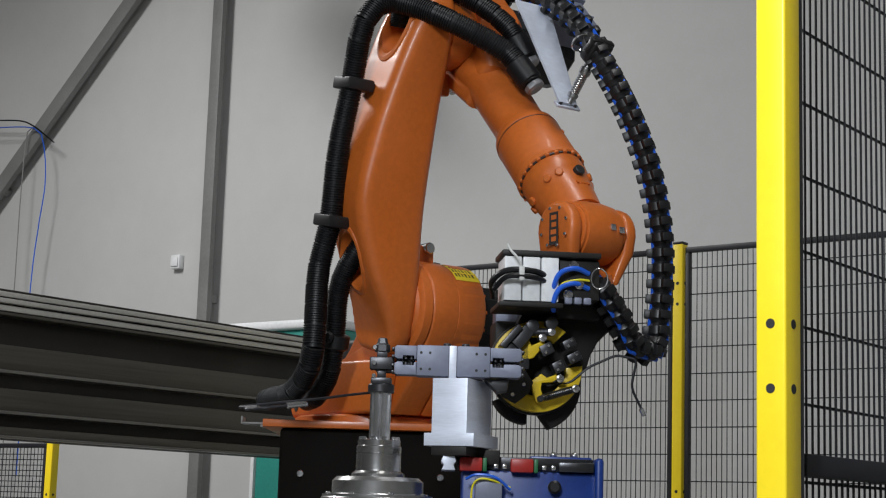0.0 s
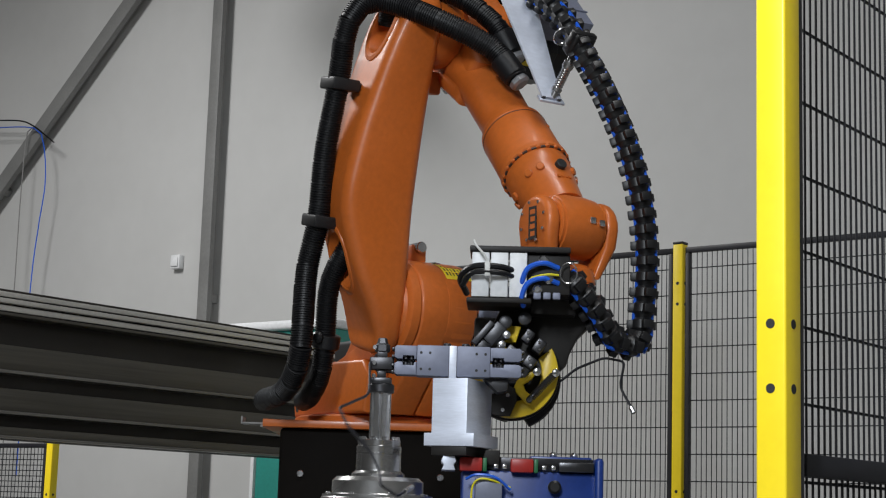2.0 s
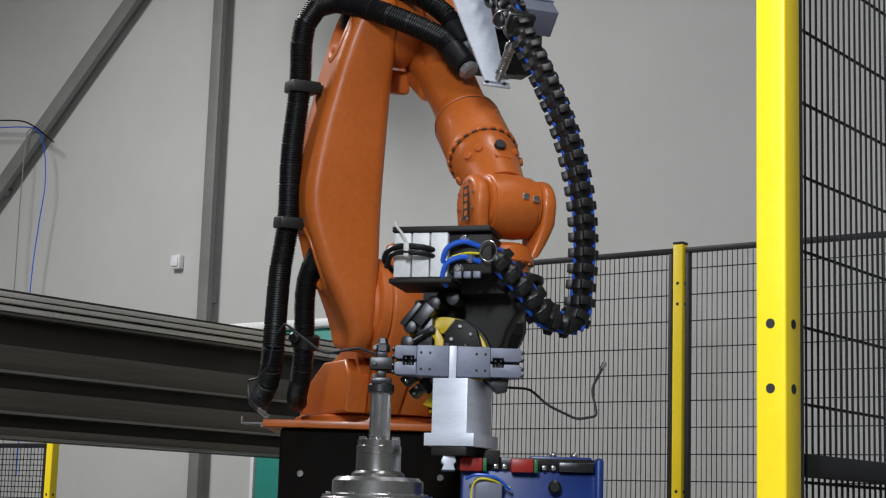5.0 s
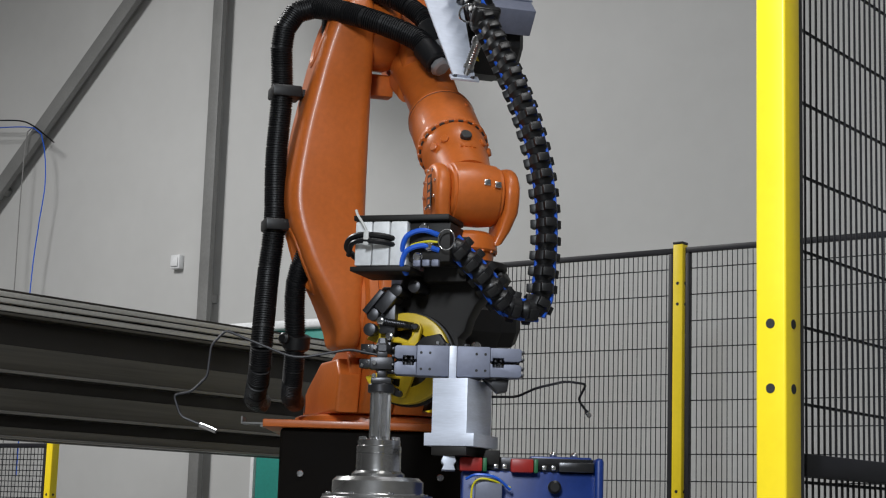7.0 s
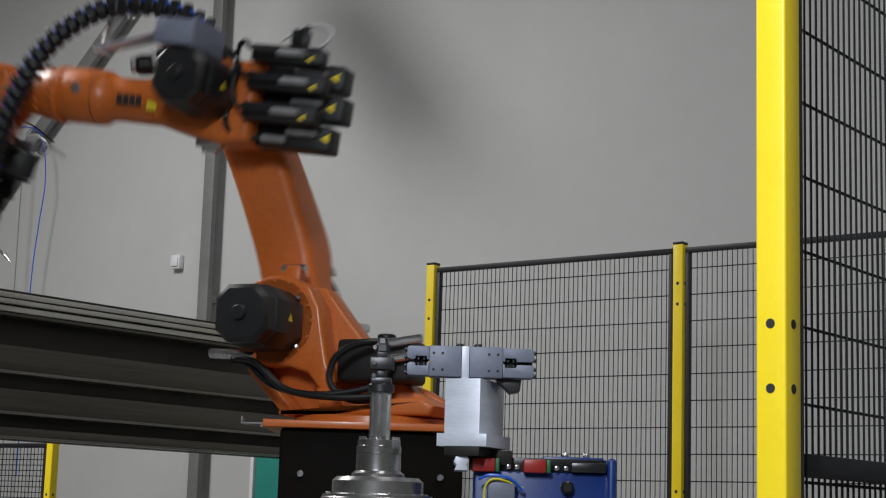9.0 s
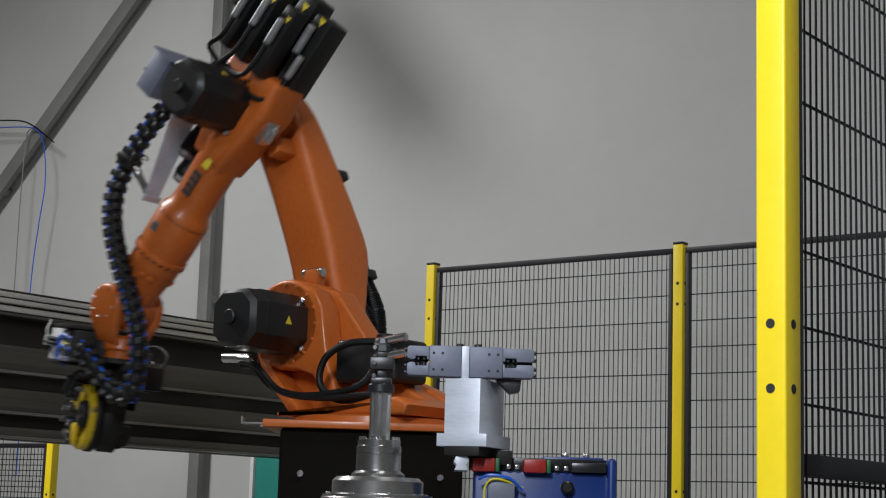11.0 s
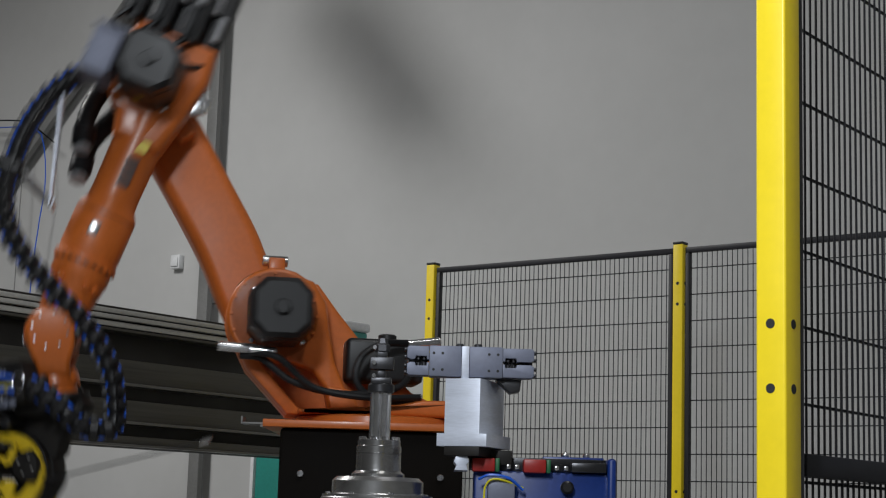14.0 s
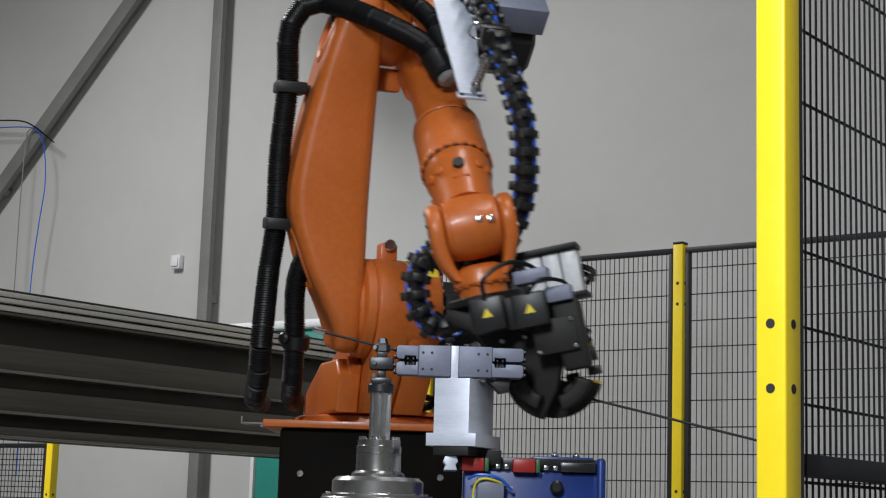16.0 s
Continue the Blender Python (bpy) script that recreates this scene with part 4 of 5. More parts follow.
# sensors and rollers above the head
bm = B()
box(bm, -0.008, 0.008, -0.13, -0.08, -0.04, 0.035, 0.002, m=pose(-0.222, 0, -0.115, 0, 40, 0))
box(bm, -0.014, 0.02, -0.12, -0.06, -0.03, 0.03, 0.003, m=pose(-0.195, 0, -0.115, 0, 40, 0))
box(bm, -0.215, -0.17, -0.10, -0.02, -0.2, -0.12, 0.004, m=pose(0, 0, 0, 0, 0, 0))
part("sensor_block", bm, STEEL_DARK, tool)
for x, z in ((-0.165, -0.085), (-0.228, -0.15), (-0.115, -0.075), (-0.235, -0.19)):
    bm = B()
    lathe(bm, (x, -0.12, z), (x, -0.02, z), [(0, 0.012), (0.002, 0.017), (0.02, 0.018), (0.022, 0.014), (0.1, 0.014)], 20)
    part("guide_roller", bm, STEEL_DARK, tool, "dark steel guide roller")
# servo side
for i, (x, z) in enumerate(((-0.02, -0.06), (-0.13, -0.07))):
    bm = B()
    box(bm, x - 0.045, x + 0.045, 0.05, 0.17, z - 0.045, z + 0.045, 0.008)
    sv = part("servo", bm, BLACK_PLASTIC, tool, "black servo drive")
    t = B()
    v = [t.verts.new((x + 0.016 * math.cos(q), 0.1708, z + 0.016 * math.sin(q))) for q in (math.pi / 2, math.pi * 7 / 6, math.pi * 11 / 6)]
    t.faces.new(v)
    part("warning_mark", t, YELLOW_LABEL, sv, "yellow warning triangle", smooth=0)
bm = B()
box(bm, -0.19, -0.1, 0.06, 0.15, 0.0, 0.035, 0.004)
box(bm, -0.24, -0.17, 0.06, 0.13, -0.06, -0.02, 0.004)
part("air_valve", bm, ALU_DARK, tool, "grey aluminium air valve")
bm = B()
box(bm, -0.25, -0.18, 0.0, 0.11, -0.24, -0.06, 0.01)
hook = arc(HEAD_C.x, HEAD_C.z, 0.108, 205, 265, 8) + arc(HEAD_C.x, HEAD_C.z, 0.07, 265, 205, 8)
slab(bm, hook, 0.03, 0.1, 0.008)
hook = arc(HEAD_C.x, HEAD_C.z, 0.108, -10, -60, 8) + arc(HEAD_C.x, HEAD_C.z, 0.07, -60, -10, 8)
slab(bm, hook, 0.03, 0.1, 0.008)
part("rear_jaw", bm, BLACK_PAINT, tool)
bm = B()
box(bm, -0.235, -0.12, 0.112, 0.124, -0.19, -0.10, 0.003)
cover = part("rear_cover", bm, BLACK_PAINT, tool, "black steel cover plate")
for x, z in ((-0.225, -0.18), (-0.13, -0.18), (-0.225, -0.11), (-0.13, -0.11)):
    part("cover_bolt", bolt(B(), (x, 0.124, z), (0, 1, 0), 0.0055, 0.005), STEEL, cover, "bright bolt head")
for x, z in ((-0.06, -0.19), (-0.09, -0.13), (-0.03, -0.13), (-0.2, -0.28), (-0.05, -0.27)):
    part("tool_bolt", bolt(B(), (x, 0.055, z), (0, 1, 0), 0.006, 0.006), STEEL, tool, "bright bolt head")
bm = B()
cable(bm, [(-0.02, 0.17, -0.02), (-0.03, 0.19, 0.03), (-0.09, 0.17, 0.06), (-0.14, 0.13, 0.05), (-0.17, 0.1, 0.02)], 0.006, 8, 24)
part("servo_lead", bm, RUBBER, tool)
bm = B()
cable(bm, [(-0.13, 0.165, -0.03), (-0.17, 0.18, 0.0), (-0.22, 0.14, -0.01), (-0.235, 0.1, -0.03)], 0.005, 8, 24)
part("servo_lead", bm, RUBBER, tool)

# bending head: turns about y, the slot for the wire towards -x
bm = B()
ring = arc(0, 0, RH, -156, 156, 48) + arc(0, 0, RH * 0.64, 152, -152, 32)
slab(bm, ring, -0.006, 0.022, 0.003)
head = part("bending_head", bm, YELLOW_TOOL, robot, "yellow slotted bending disc")
bm = B()
ring = arc(0, 0, RH * 1.045, -152, 152, 48) + arc(0, 0, RH * 0.42, 150, -150, 28)
slab(bm, ring, 0.022, 0.048, 0.004)
part("backing_ring", bm, BLACK_PAINT, head)
upper = [(0.2, 0.7), (0.25, 0.75), (0.36, 0.74), (0.40, 0.66), (0.37, 0.5), (0.32, 0.24), (0.02, 0.18), (-0.05, 0.31), (-0.27, 0.33), (-0.31, 0.43), (-0.12, 0.45), (0.1, 0.37), (0.18, 0.48)]
lower = [(-0.12, -0.84), (-0.04, -0.9), (0.07, -0.87), (0.22, -0.5), (0.3, -0.24), (0.02, -0.2), (-0.33, -0.36), (-0.36, -0.45), (-0.05, -0.46), (-0.06, -0.6), (-0.13, -0.74)]
for shape, eye, tail in ((upper, (0.30, 0.66), (-0.50, 0.79)), (lower, (-0.03, -0.79), (-0.56, -0.54))):
    lever = part("clamp_lever", slab(B(), [(x * RH, z * RH) for x, z in shape], -0.03, -0.012, 0.004), YELLOW_TOOL, head, "yellow clamping lever")
    e, f = Vector((eye[0] * RH, -0.036, eye[1] * RH)), Vector((tail[0] * RH, -0.036, tail[1] * RH))
    part("pin", rod(B(), e + Vector((0, -0.012, 0)), e + Vector((0, 0.03, 0)), 0.0085, 14, 0.002), STEEL_DARK, lever)
    bm = B()
    lathe(bm, f + Vector((0, -0.012, 0)), f + Vector((0, 0.04, 0)), [(0, 0.006), (0.002, 0.0105), (0.012, 0.011), (0.014, 0.008), (0.052, 0.008)], 18)
    part("spring_post", bm, STEEL, lever, "bright steel spring post")
    bm = B()
    along = (f - e).normalized()
    across = Vector((-along.z, 0, along.x))
    coils, pts = 17, []
    for i in range(coils * 12 + 1):
        q = 2 * math.pi * i / 12
        pts.append(e.lerp(f, 0.07 + 0.86 * i / (coils * 12)) + 0.0088 * (math.cos(q) * Vector((0, 1, 0)) + math.sin(q) * across))
    cable(bm, pts, 0.0021, 5, len(pts), smooth=False)
    rod(bm, e, f, 0.0035, 8)
    part("spring", bm, STEEL_DARK, lever, "dark coil spring")
bm = B()
slab(bm, [(0.045, 0.012), (0.075, 0.02), (0.118, 0.005), (0.122, -0.03), (0.112, -0.058), (0.075, -0.085), (0.04, -0.06), (0.03, -0.025)], -0.034, -0.008, 0.004, m=pose(0, 0, 0, 0, -30, 0))
plate = part("guide_plate", bm, BLACK_PAINT, head, "dark steel guide plate")
for x, z in ((0.059, 0.028), (0.098, 0.039), (0.107, 0.004), (0.074, -0.009)):
    part("plate_bolt", bolt(B(), (x, -0.034, z), (0, -1, 0), 0.0055, 0.005), STEEL, plate, "bright socket screw")
for x0, x1, z0, z1, y0 in ((-0.115, -0.08, -0.03, -0.006, -0.05), (-0.112, -0.075, 0.008, 0.034, -0.05), (-0.06, -0.03, 0.01, 0.04, -0.045), (-0.055, -0.02, -0.045, -0.015, -0.04)):
    bm = B()
    box(bm, x0, x1, y0, 0.0, z0, z1, 0.003)
    jb = part("jaw_block", bm, STEEL_DARK, head, "dark steel jaw block")
    bm = B()
    for dx, dz in ((0.3, 0.3), (0.7, 0.7)):
        bolt(bm, (x0 + (x1 - x0) * dx, y0, z0 + (z1 - z0) * dz), (0, -1, 0), 0.0042, 0.004)
    part("jaw_screws", bm, STEEL, jb, "bright socket screws")
for x, z in ((-0.035, 0.055), (-0.04, -0.062)):
    bm = B()
    lathe(bm, (x, -0.045, z), (x, 0.0, z), [(0, 0.006), (0.002, 0.0105), (0.012, 0.011), (0.014, 0.008), (0.045, 0.008)], 18)
    part("roller", bm, STEEL, head, "bright steel roller")

# ---- hoses that bend: rows of short rigid pieces ----
MOVING = [(column, "col"), (link_arm, "link"), (forearm, "arm"), (wrist, "wrist"), (fork, "fork"), (tool, "tool"), (head, "bend")]
CHAINS = []


def hose_piece(name, length, r, ridges, label):
    bm = B()
    prof, n = [], ridges
    for i in range(n):
        a = length * i / n - length * 0.08
        s = length / n * 1.16 if i == n - 1 else length / n
        prof += [(a, r * 0.9), (a + s * 0.2, r), (a + s * 0.6, r), (a + s * 0.8, r * 0.9)]
    prof.append((length * 1.08, r * 0.9))
    lathe(bm, (0, 0, 0), (0, 0, 1), prof, 14)
    return part(name, bm, RUBBER, robot, label)


def add_chain(pieces, curve):
    CHAINS.append((pieces, curve))


def repeat(first, count):
    out = [first]
    for _ in range(count - 1):
        o = first.copy()
        scene.collection.objects.link(o)
        for c in first.children:
            k = c.copy()
            scene.collection.objects.link(k)
            k.parent = o
        out.append(o)
    return out


def hose_a(f):
    col, link, arm = f["col"], f["link"], f["arm"]
    a, b = arm @ Vector((0.345, -0.03, 0.095)), link @ Vector((0.905, -0.34, -0.04))
    return [a, arm @ Vector((0.24, -0.075, 0.115)), a.lerp(b, 0.62) + Vector((0, -0.02, 0.03)), b,
            link @ Vector((0.88, -0.405, -0.025)), link @ Vector((0.80, -0.435, -0.015)), link @ Vector((0.645, -0.42, 0.02)), link @ Vector((0.44, -0.425, 0.035)), link @ Vector((0.235, -0.42, 0.03)),
            link @ Vector((0.08, -0.43, 0.04)), col @ Vector((0.345, -0.445, -0.13)), col @ Vector((0.30, -0.44, -0.215)), col @ Vector((0.20, -0.43, -0.265)), col @ Vector((0.03, -0.40, -0.272)), col @ Vector((-0.08, -0.36, -0.272))]


def hose_b(f):
    col, link, arm = f["col"], f["link"], f["arm"]
    return [link @ Vector((0.19, -0.305, 0.015)), link @ Vector((0.11, -0.335, 0.035)), link @ Vector((0.03, -0.342, 0.055)), col @ Vector((0.27, -0.33, -0.10)),
            col @ Vector((0.24, -0.325, -0.20)), col @ Vector((0.15, -0.31, -0.262)), col @ Vector((0.02, -0.27, -0.272))]


def hose_c(f):
    link, arm = f["link"], f["arm"]
    return [arm @ Vector((0.255, -0.015, 0.12)), arm @ Vector((0.16, -0.05, 0.15)), arm @ Vector((0.06, -0.12, 0.155)), link @ Vector((0.985, -0.215, -0.02)), link @ Vector((0.94, -0.27, 0.03)), link @ Vector((0.84, -0.27, 0.05))]


def pack(f):
    """From the clamp on the forearm down in a loose arc, then a tight turn up to the tool;
    with the tool turned about, round behind the wrist."""
    arm, tl = f["arm"], f["tool"]
    p0, d0 = arm @ PACK0, arm.to_3x3() @ Vector((0.9, 0.2, 0.12))
    p3 = tl @ Vector((0.0, -0.15, 0.03))
    u = tl.to_3x3()
    q1, q2, q3 = p3 + u @ Vector((0.08, 0.06, -0.09)), p3 + u @ Vector((0.145, 0.12, -0.155)), p3 + u @ Vector((0.205, 0.16, -0.075))
    b1, b2 = p0 + d0 * 0.25 + Vector((0, 0, -0.12)), q3 + u @ Vector((0.035, 0.0, 0.30))
    out = []
    for i in range(17):
        s = i / 16
        out.append(p0 * (1 - s) ** 3 + 3 * b1 * s * (1 - s) ** 2 + 3 * b2 * s * s * (1 - s) + q3 * s ** 3)
    out += [q2 + (q3 - q2) * 0.4 + u @ Vector((0.028, 0.02, -0.03)), q2, q2 + (q1 - q2) * 0.4 + u @ Vector((-0.012, 0, -0.012)), q1, p3]
    turned_about = (1 - u.col[0].dot(f["col"].to_3x3().col[1])) / 2
    w = min(1.0, max(0.0, (turned_about - 0.3) / 0.45))
    if w <= 0:
        return out
    round_back = [p0, arm @ Vector((0.55, 0.085, 0.25)), arm @ Vector((0.70, 0.12, 0.16)), arm @ Vector((0.82, 0.125, 0.0)), arm @ Vector((0.90, 0.04, -0.15)),
                  tl @ Vector((0.15, -0.13, 0.16)), tl @ Vector((0.21, -0.13, 0.04)), tl @ Vector((0.15, -0.15, -0.06)), p3]
    return [a.lerp(b, w) for a, b in zip(smooth_path(out, 40), smooth_path(round_back, 40))]


def pack_in(f):
    arm = f["arm"]
    return [arm @ Vector((0.05, 0.02, 0.22)), arm @ Vector((0.16, 0.03, 0.275)), arm @ Vector((0.3, 0.045, 0.295)), arm @ PACK0]


add_chain(repeat(hose_piece("hose_section", 0.058, 0.034, 8, "black corrugated hose section"), 34), hose_a)
add_chain(repeat(hose_piece("hose_section", 0.05, 0.032, 7, "black corrugated hose section"), 15), hose_b)
add_chain(repeat(hose_piece("hose_section", 0.05, 0.031, 7, "black corrugated hose section"), 10), hose_c)

bm = B()
lathe(bm, (0, 0, 0), (0, 0, 1), [(-0.003, 0.021), (0.004, 0.025), (0.008, 0.030), (0.030, 0.031), (0.036, 0.025), (0.049, 0.021)], 12)
for a in range(3):
    box(bm, 0.022, 0.042, -0.015, 0.015, 0.008, 0.031, 0.002, m=pose(0, 0, 0, 0, 0, 120 * a + 20))
link_piece = part("pack_link", bm, BLACK_PLASTIC, robot, "black link of the cable pack")
for a in (75, 250):
    bm = B()
    rod(bm, (0.0238 * math.cos(radians(a)), 0.0238 * math.sin(radians(a)), -0.006), (0.0238 * math.cos(radians(a)), 0.0238 * math.sin(radians(a)), 0.050), 0.006, 6)
    part("pack_cable", bm, BLUE_CABLE, link_piece, "blue hose in the cable pack")
add_chain(repeat(link_piece, 28), pack)
add_chain(repeat(repeat(link_piece, 2)[1], 8), pack_in)


def chain_poses(points, n):
    """Poses of n pieces, z along the curve, with the least twist."""
    path = smooth_path(points, 2 * n + 1)
    out, up = [], Vector((0.2, 0.9, 0.3))
    for i in range(n):
        a, b = path[2 * i], path[2 * i + 2]
        z = (b - a).normalized()
        x = (up - up.dot(z) * z).normalized()
        up = x
        out.append(Matrix.Translation(a) @ Matrix((x, z.cross(x), z)).transposed().to_4x4())
    return out


def times():
    """Key times: close together where the arm swings fast."""
    out, t = [], 0.0
    while t < 16.0001:
        out.append(round(t, 3))
        fast = 2.1 <= t < 2.7 or 3.05 <= t < 3.55 or 6.05 <= t < 6.6 or 7.85 <= t < 9.35 or 10.9 <= t < 12.1 or 13.1 <= t < 16.0
        t = round(t + (0.1 if fast else 0.25), 3)
    if out[-1] < 16:
        out.append(16.0)
    return out


def robot_motion():
    ts = times()
    fs = [frames_at(t) for t in ts]
    for ob, key in MOVING:
        walk(ob, [(t, f[key]) for t, f in zip(ts, fs)])
    for pieces, curve in CHAINS:
        rows = [chain_poses(curve(f), len(pieces)) for f in fs]
        for i, ob in enumerate(pieces):
            walk(ob, [(t, r[i]) for t, r in zip(ts, rows)])

# ---- spindle and clamping unit in front of the robot ----
SY = 4.47
sp = new("clamping_spindle")
sp.matrix_world = Matrix.Translation((-0.157, SY, 0))
Z = Vector((0, 0, 1))


def turned(name, prof, material, parent, seg=40, label=""):
    bm = B()
    lathe(bm, (0, 0, 0), (0, 0, 1), prof, seg)
    return part(name, bm, material, parent, label, smooth=20)


turned("base_flange", [(1.0, 0.152), (1.040, 0.152), (1.043, 0.149), (1.0495, 0.149), (1.0505, 0.125), (1.053, 0.1235), (1.086, 0.1235), (1.097, 0.112), (1.098, 0.08)], CASTING, sp, 56, "machined grey cast flange")
turned("stand", [(-0.0638, 0.13), (-0.03, 0.13), (-0.029, 0.1), (0.999, 0.1)], BLACK_PAINT, sp)
turned("neck", [(1.098, 0.072), (1.106, 0.072), (1.114, 0.0615), (1.118, 0.061), (1.158, 0.061), (1.159, 0.0595), (1.161, 0.0595), (1.162, 0.061), (1.180, 0.061), (1.182, 0.058), (1.196, 0.058), (1.198, 0.05)], CASTING, sp, 48, "machined grey cast neck")
for i in range(10):
    a = 2 * math.pi * i / 10
    part("bolt", bolt(B(), (0.05 * math.cos(a), 0.05 * math.sin(a), 1.197), (0, 0, 1), 0.006, 0.009), STEEL, sp, "bright socket screw")
for i in range(8):
    a = 2 * math.pi * i / 8 + 0.3
    part("bolt", bolt(B(), (0.137 * math.cos(a), 0.137 * math.sin(a), 1.0495), (0, 0, 1), 0.007, 0.006), STEEL, sp)
bm = B()
n = 48
ringa = []
for z in (1.198, 1.335):
    ringa.append([bm.verts.new(((0.029 - 0.005 * (k % 6 < 2)) * math.cos(2 * math.pi * k / n), (0.029 - 0.005 * (k % 6 < 2)) * math.sin(2 * math.pi * k / n), z)) for k in range(n)])
for k in range(n):
    bm.faces.new((ringa[0][k], ringa[0][(k + 1) % n], ringa[1][(k + 1) % n], ringa[1][k]))
bm.faces.new(ringa[0][::-1])
bm.faces.new(ringa[1])
part("shaft", bm, STEEL, sp, "bright slotted steel shaft", smooth=25)
turned("collar", [(1.325, 0.034), (1.328, 0.036), (1.346, 0.036), (1.349, 0.033)], STEEL_DARK, sp)
bm = B()
box(bm, -0.028, 0.028, -0.028, 0.028, 1.349, 1.366, 0.003)
box(bm, -0.012, 0.012, -0.012, 0.012, 1.366, 1.39, 0.002)
box(bm, -0.033, 0.033, -0.025, 0.025, 1.388, 1.422, 0.004)
box(bm, -0.014, 0.014, -0.014, 0.014, 1.422, 1.442, 0.002)
part("collet", bm, STEEL_DARK, sp, "dark oiled steel collet")
turned("collet_nut", [(1.436, 0.017), (1.439, 0.021), (1.456, 0.021), (1.46, 0.016), (1.474, 0.012), (1.476, 0.009)], STEEL_DARK, sp, 6)
for s in (1.37, 1.405, 1.447):
    part("grub_screw", rod(B(), (-0.02, -0.034, s), (-0.02, -0.024, s), 0.006, 10, 0.001), STEEL, sp, "bright grub screw")
tagged(sp, "turned steel clamping spindle on a machined flange", "spindle")

# slide with the gripper; it shifts sideways on its rail
grip = new("gripper_slide")


def gpart(name, bm, material, label="", parent=None):
    return part(name, bm, material, parent or grip, label)


GX = 0.0
TW = pose(0.066, SY + 0.02, 0, 0, 0, -21)
tower = gpart("tower", slab(B(), [(-0.071, 1.219), (-0.071, 1.185), (0.071, 1.185), (0.071, 1.219), (0.05, 1.219), (0.05, 1.366), (-0.05, 1.366), (-0.05, 1.219)], -0.1, 0.1, 0.0015, m=TW), ALU, "bare aluminium tower block")
gpart("neck_block", box(B(), 0.026, 0.046, SY - 0.052, SY + 0.02, 1.3665, 1.455, 0.001), ALU)
gpart("foot_block", box(B(), -0.05, 0.05, -0.098, 0.09, 1.16, 1.1845, 0.002, m=TW), BLACK_PAINT)
gpart("foot_block", box(B(), 0.08, 0.17, SY + 0.0, SY + 0.1, 1.14, 1.18, 0.002), BLACK_PAINT)
rail = gpart("guide_carriage", slab(B(), [(0.018, 1.159), (0.012, 1.145), (0.02, 1.135), (0.014, 1.122), (0.05, 1.122), (0.046, 1.137), (0.052, 1.145), (0.048, 1.159)], SY - 0.06, SY + 0.1, 0.001), ALU)
for side_x0, side_x1, name in ((-0.062, 0.0255, "jaw_body"), (0.0465, 0.137, "jaw_body")):
    body = gpart(name, box(B(), side_x0, side_x1, SY - 0.05, SY + 0.02, 1.372, 1.455, 0.0025), ALU_DARK, "grey anodised gripper body")
    for x in ((-0.05, -0.026) if side_x0 < 0 else (0.1, 0.124)):
        for z in (1.390, 1.4345):
            gpart("screw_hole", rod(B(), (x, SY - 0.0506, z), (x, SY - 0.046, z), 0.0038, 10), LABEL_INK, parent=body)
for x0, x1 in ((-0.122, -0.0625), (0.1375, 0.222)):
    for z0, z1 in ((1.374, 1.409), (1.417, 1.453)):
        low, s = z0 < 1.4, (1 if x0 > 0 else -1)
        zi = z1 if low else z0
        d = -0.009 if low else 0.009
        xa, xb = (x0, x1) if s > 0 else (x1, x0)
        out = [(xa, zi), (xa + s * 0.006, zi), (xa + s * 0.007, zi + d), (xa + s * 0.036, zi + d), (xa + s * 0.038, zi), (xb - s * 0.008, zi), (xb, zi + d * 0.5)]
        zo = z0 if low else z1
        out += [(xb, zo + d * -0.5), (xb - s * 0.006, zo), (xa, zo)]
        f = gpart("jaw_finger", slab(B(), out, SY - 0.046, SY + 0.016, 0.0015), ALU_DARK, "grey steel gripper finger")
        for k in (0.014, 0.029):
            gpart("finger_screw", rod(B(), (xa + s * k, SY - 0.03, zi - d * 0.1), (xa + s * k, SY - 0.03, zi + d * 1.3), 0.005, 10, 0.001), STEEL_DARK, parent=f)
    gpart("finger_spine", box(B(), x0 + 0.004, x1 - 0.004, SY - 0.012, SY + 0.012, 1.382, 1.446, 0.002), STEEL_DARK)
    tip = x0 - 0.008 if x0 < 0 else x1
    for z in (1.378, 1.396, 1.42, 1.44):
        gpart("finger_tip", box(B(), tip, tip + 0.008, SY - 0.04, SY + 0.01, z, z + 0.008, 0.002), STEEL_DARK)
for x in (0.02, 0.07):
    gpart("top_screw", rod(B(), (x, SY - 0.02, 1.455), (x, SY - 0.02, 1.464), 0.011, 14, 0.002), STEEL_DARK)
gpart("support_arm", slab(B(), [(0.12, 1.371), (0.19, 1.371), (0.186, 1.34), (0.16, 1.335)], SY - 0.02, SY + 0.06, 0.003), STEEL_DARK)
tagged(grip, "grey gripper jaws on a bare aluminium tower slide", "gripper slide")

# blue carriage with red rail guides, carries the slide
car = new("linear_carriage")


def cpart(name, bm, material, label="", parent=None):
    return part(name, bm, material, parent or car, label)


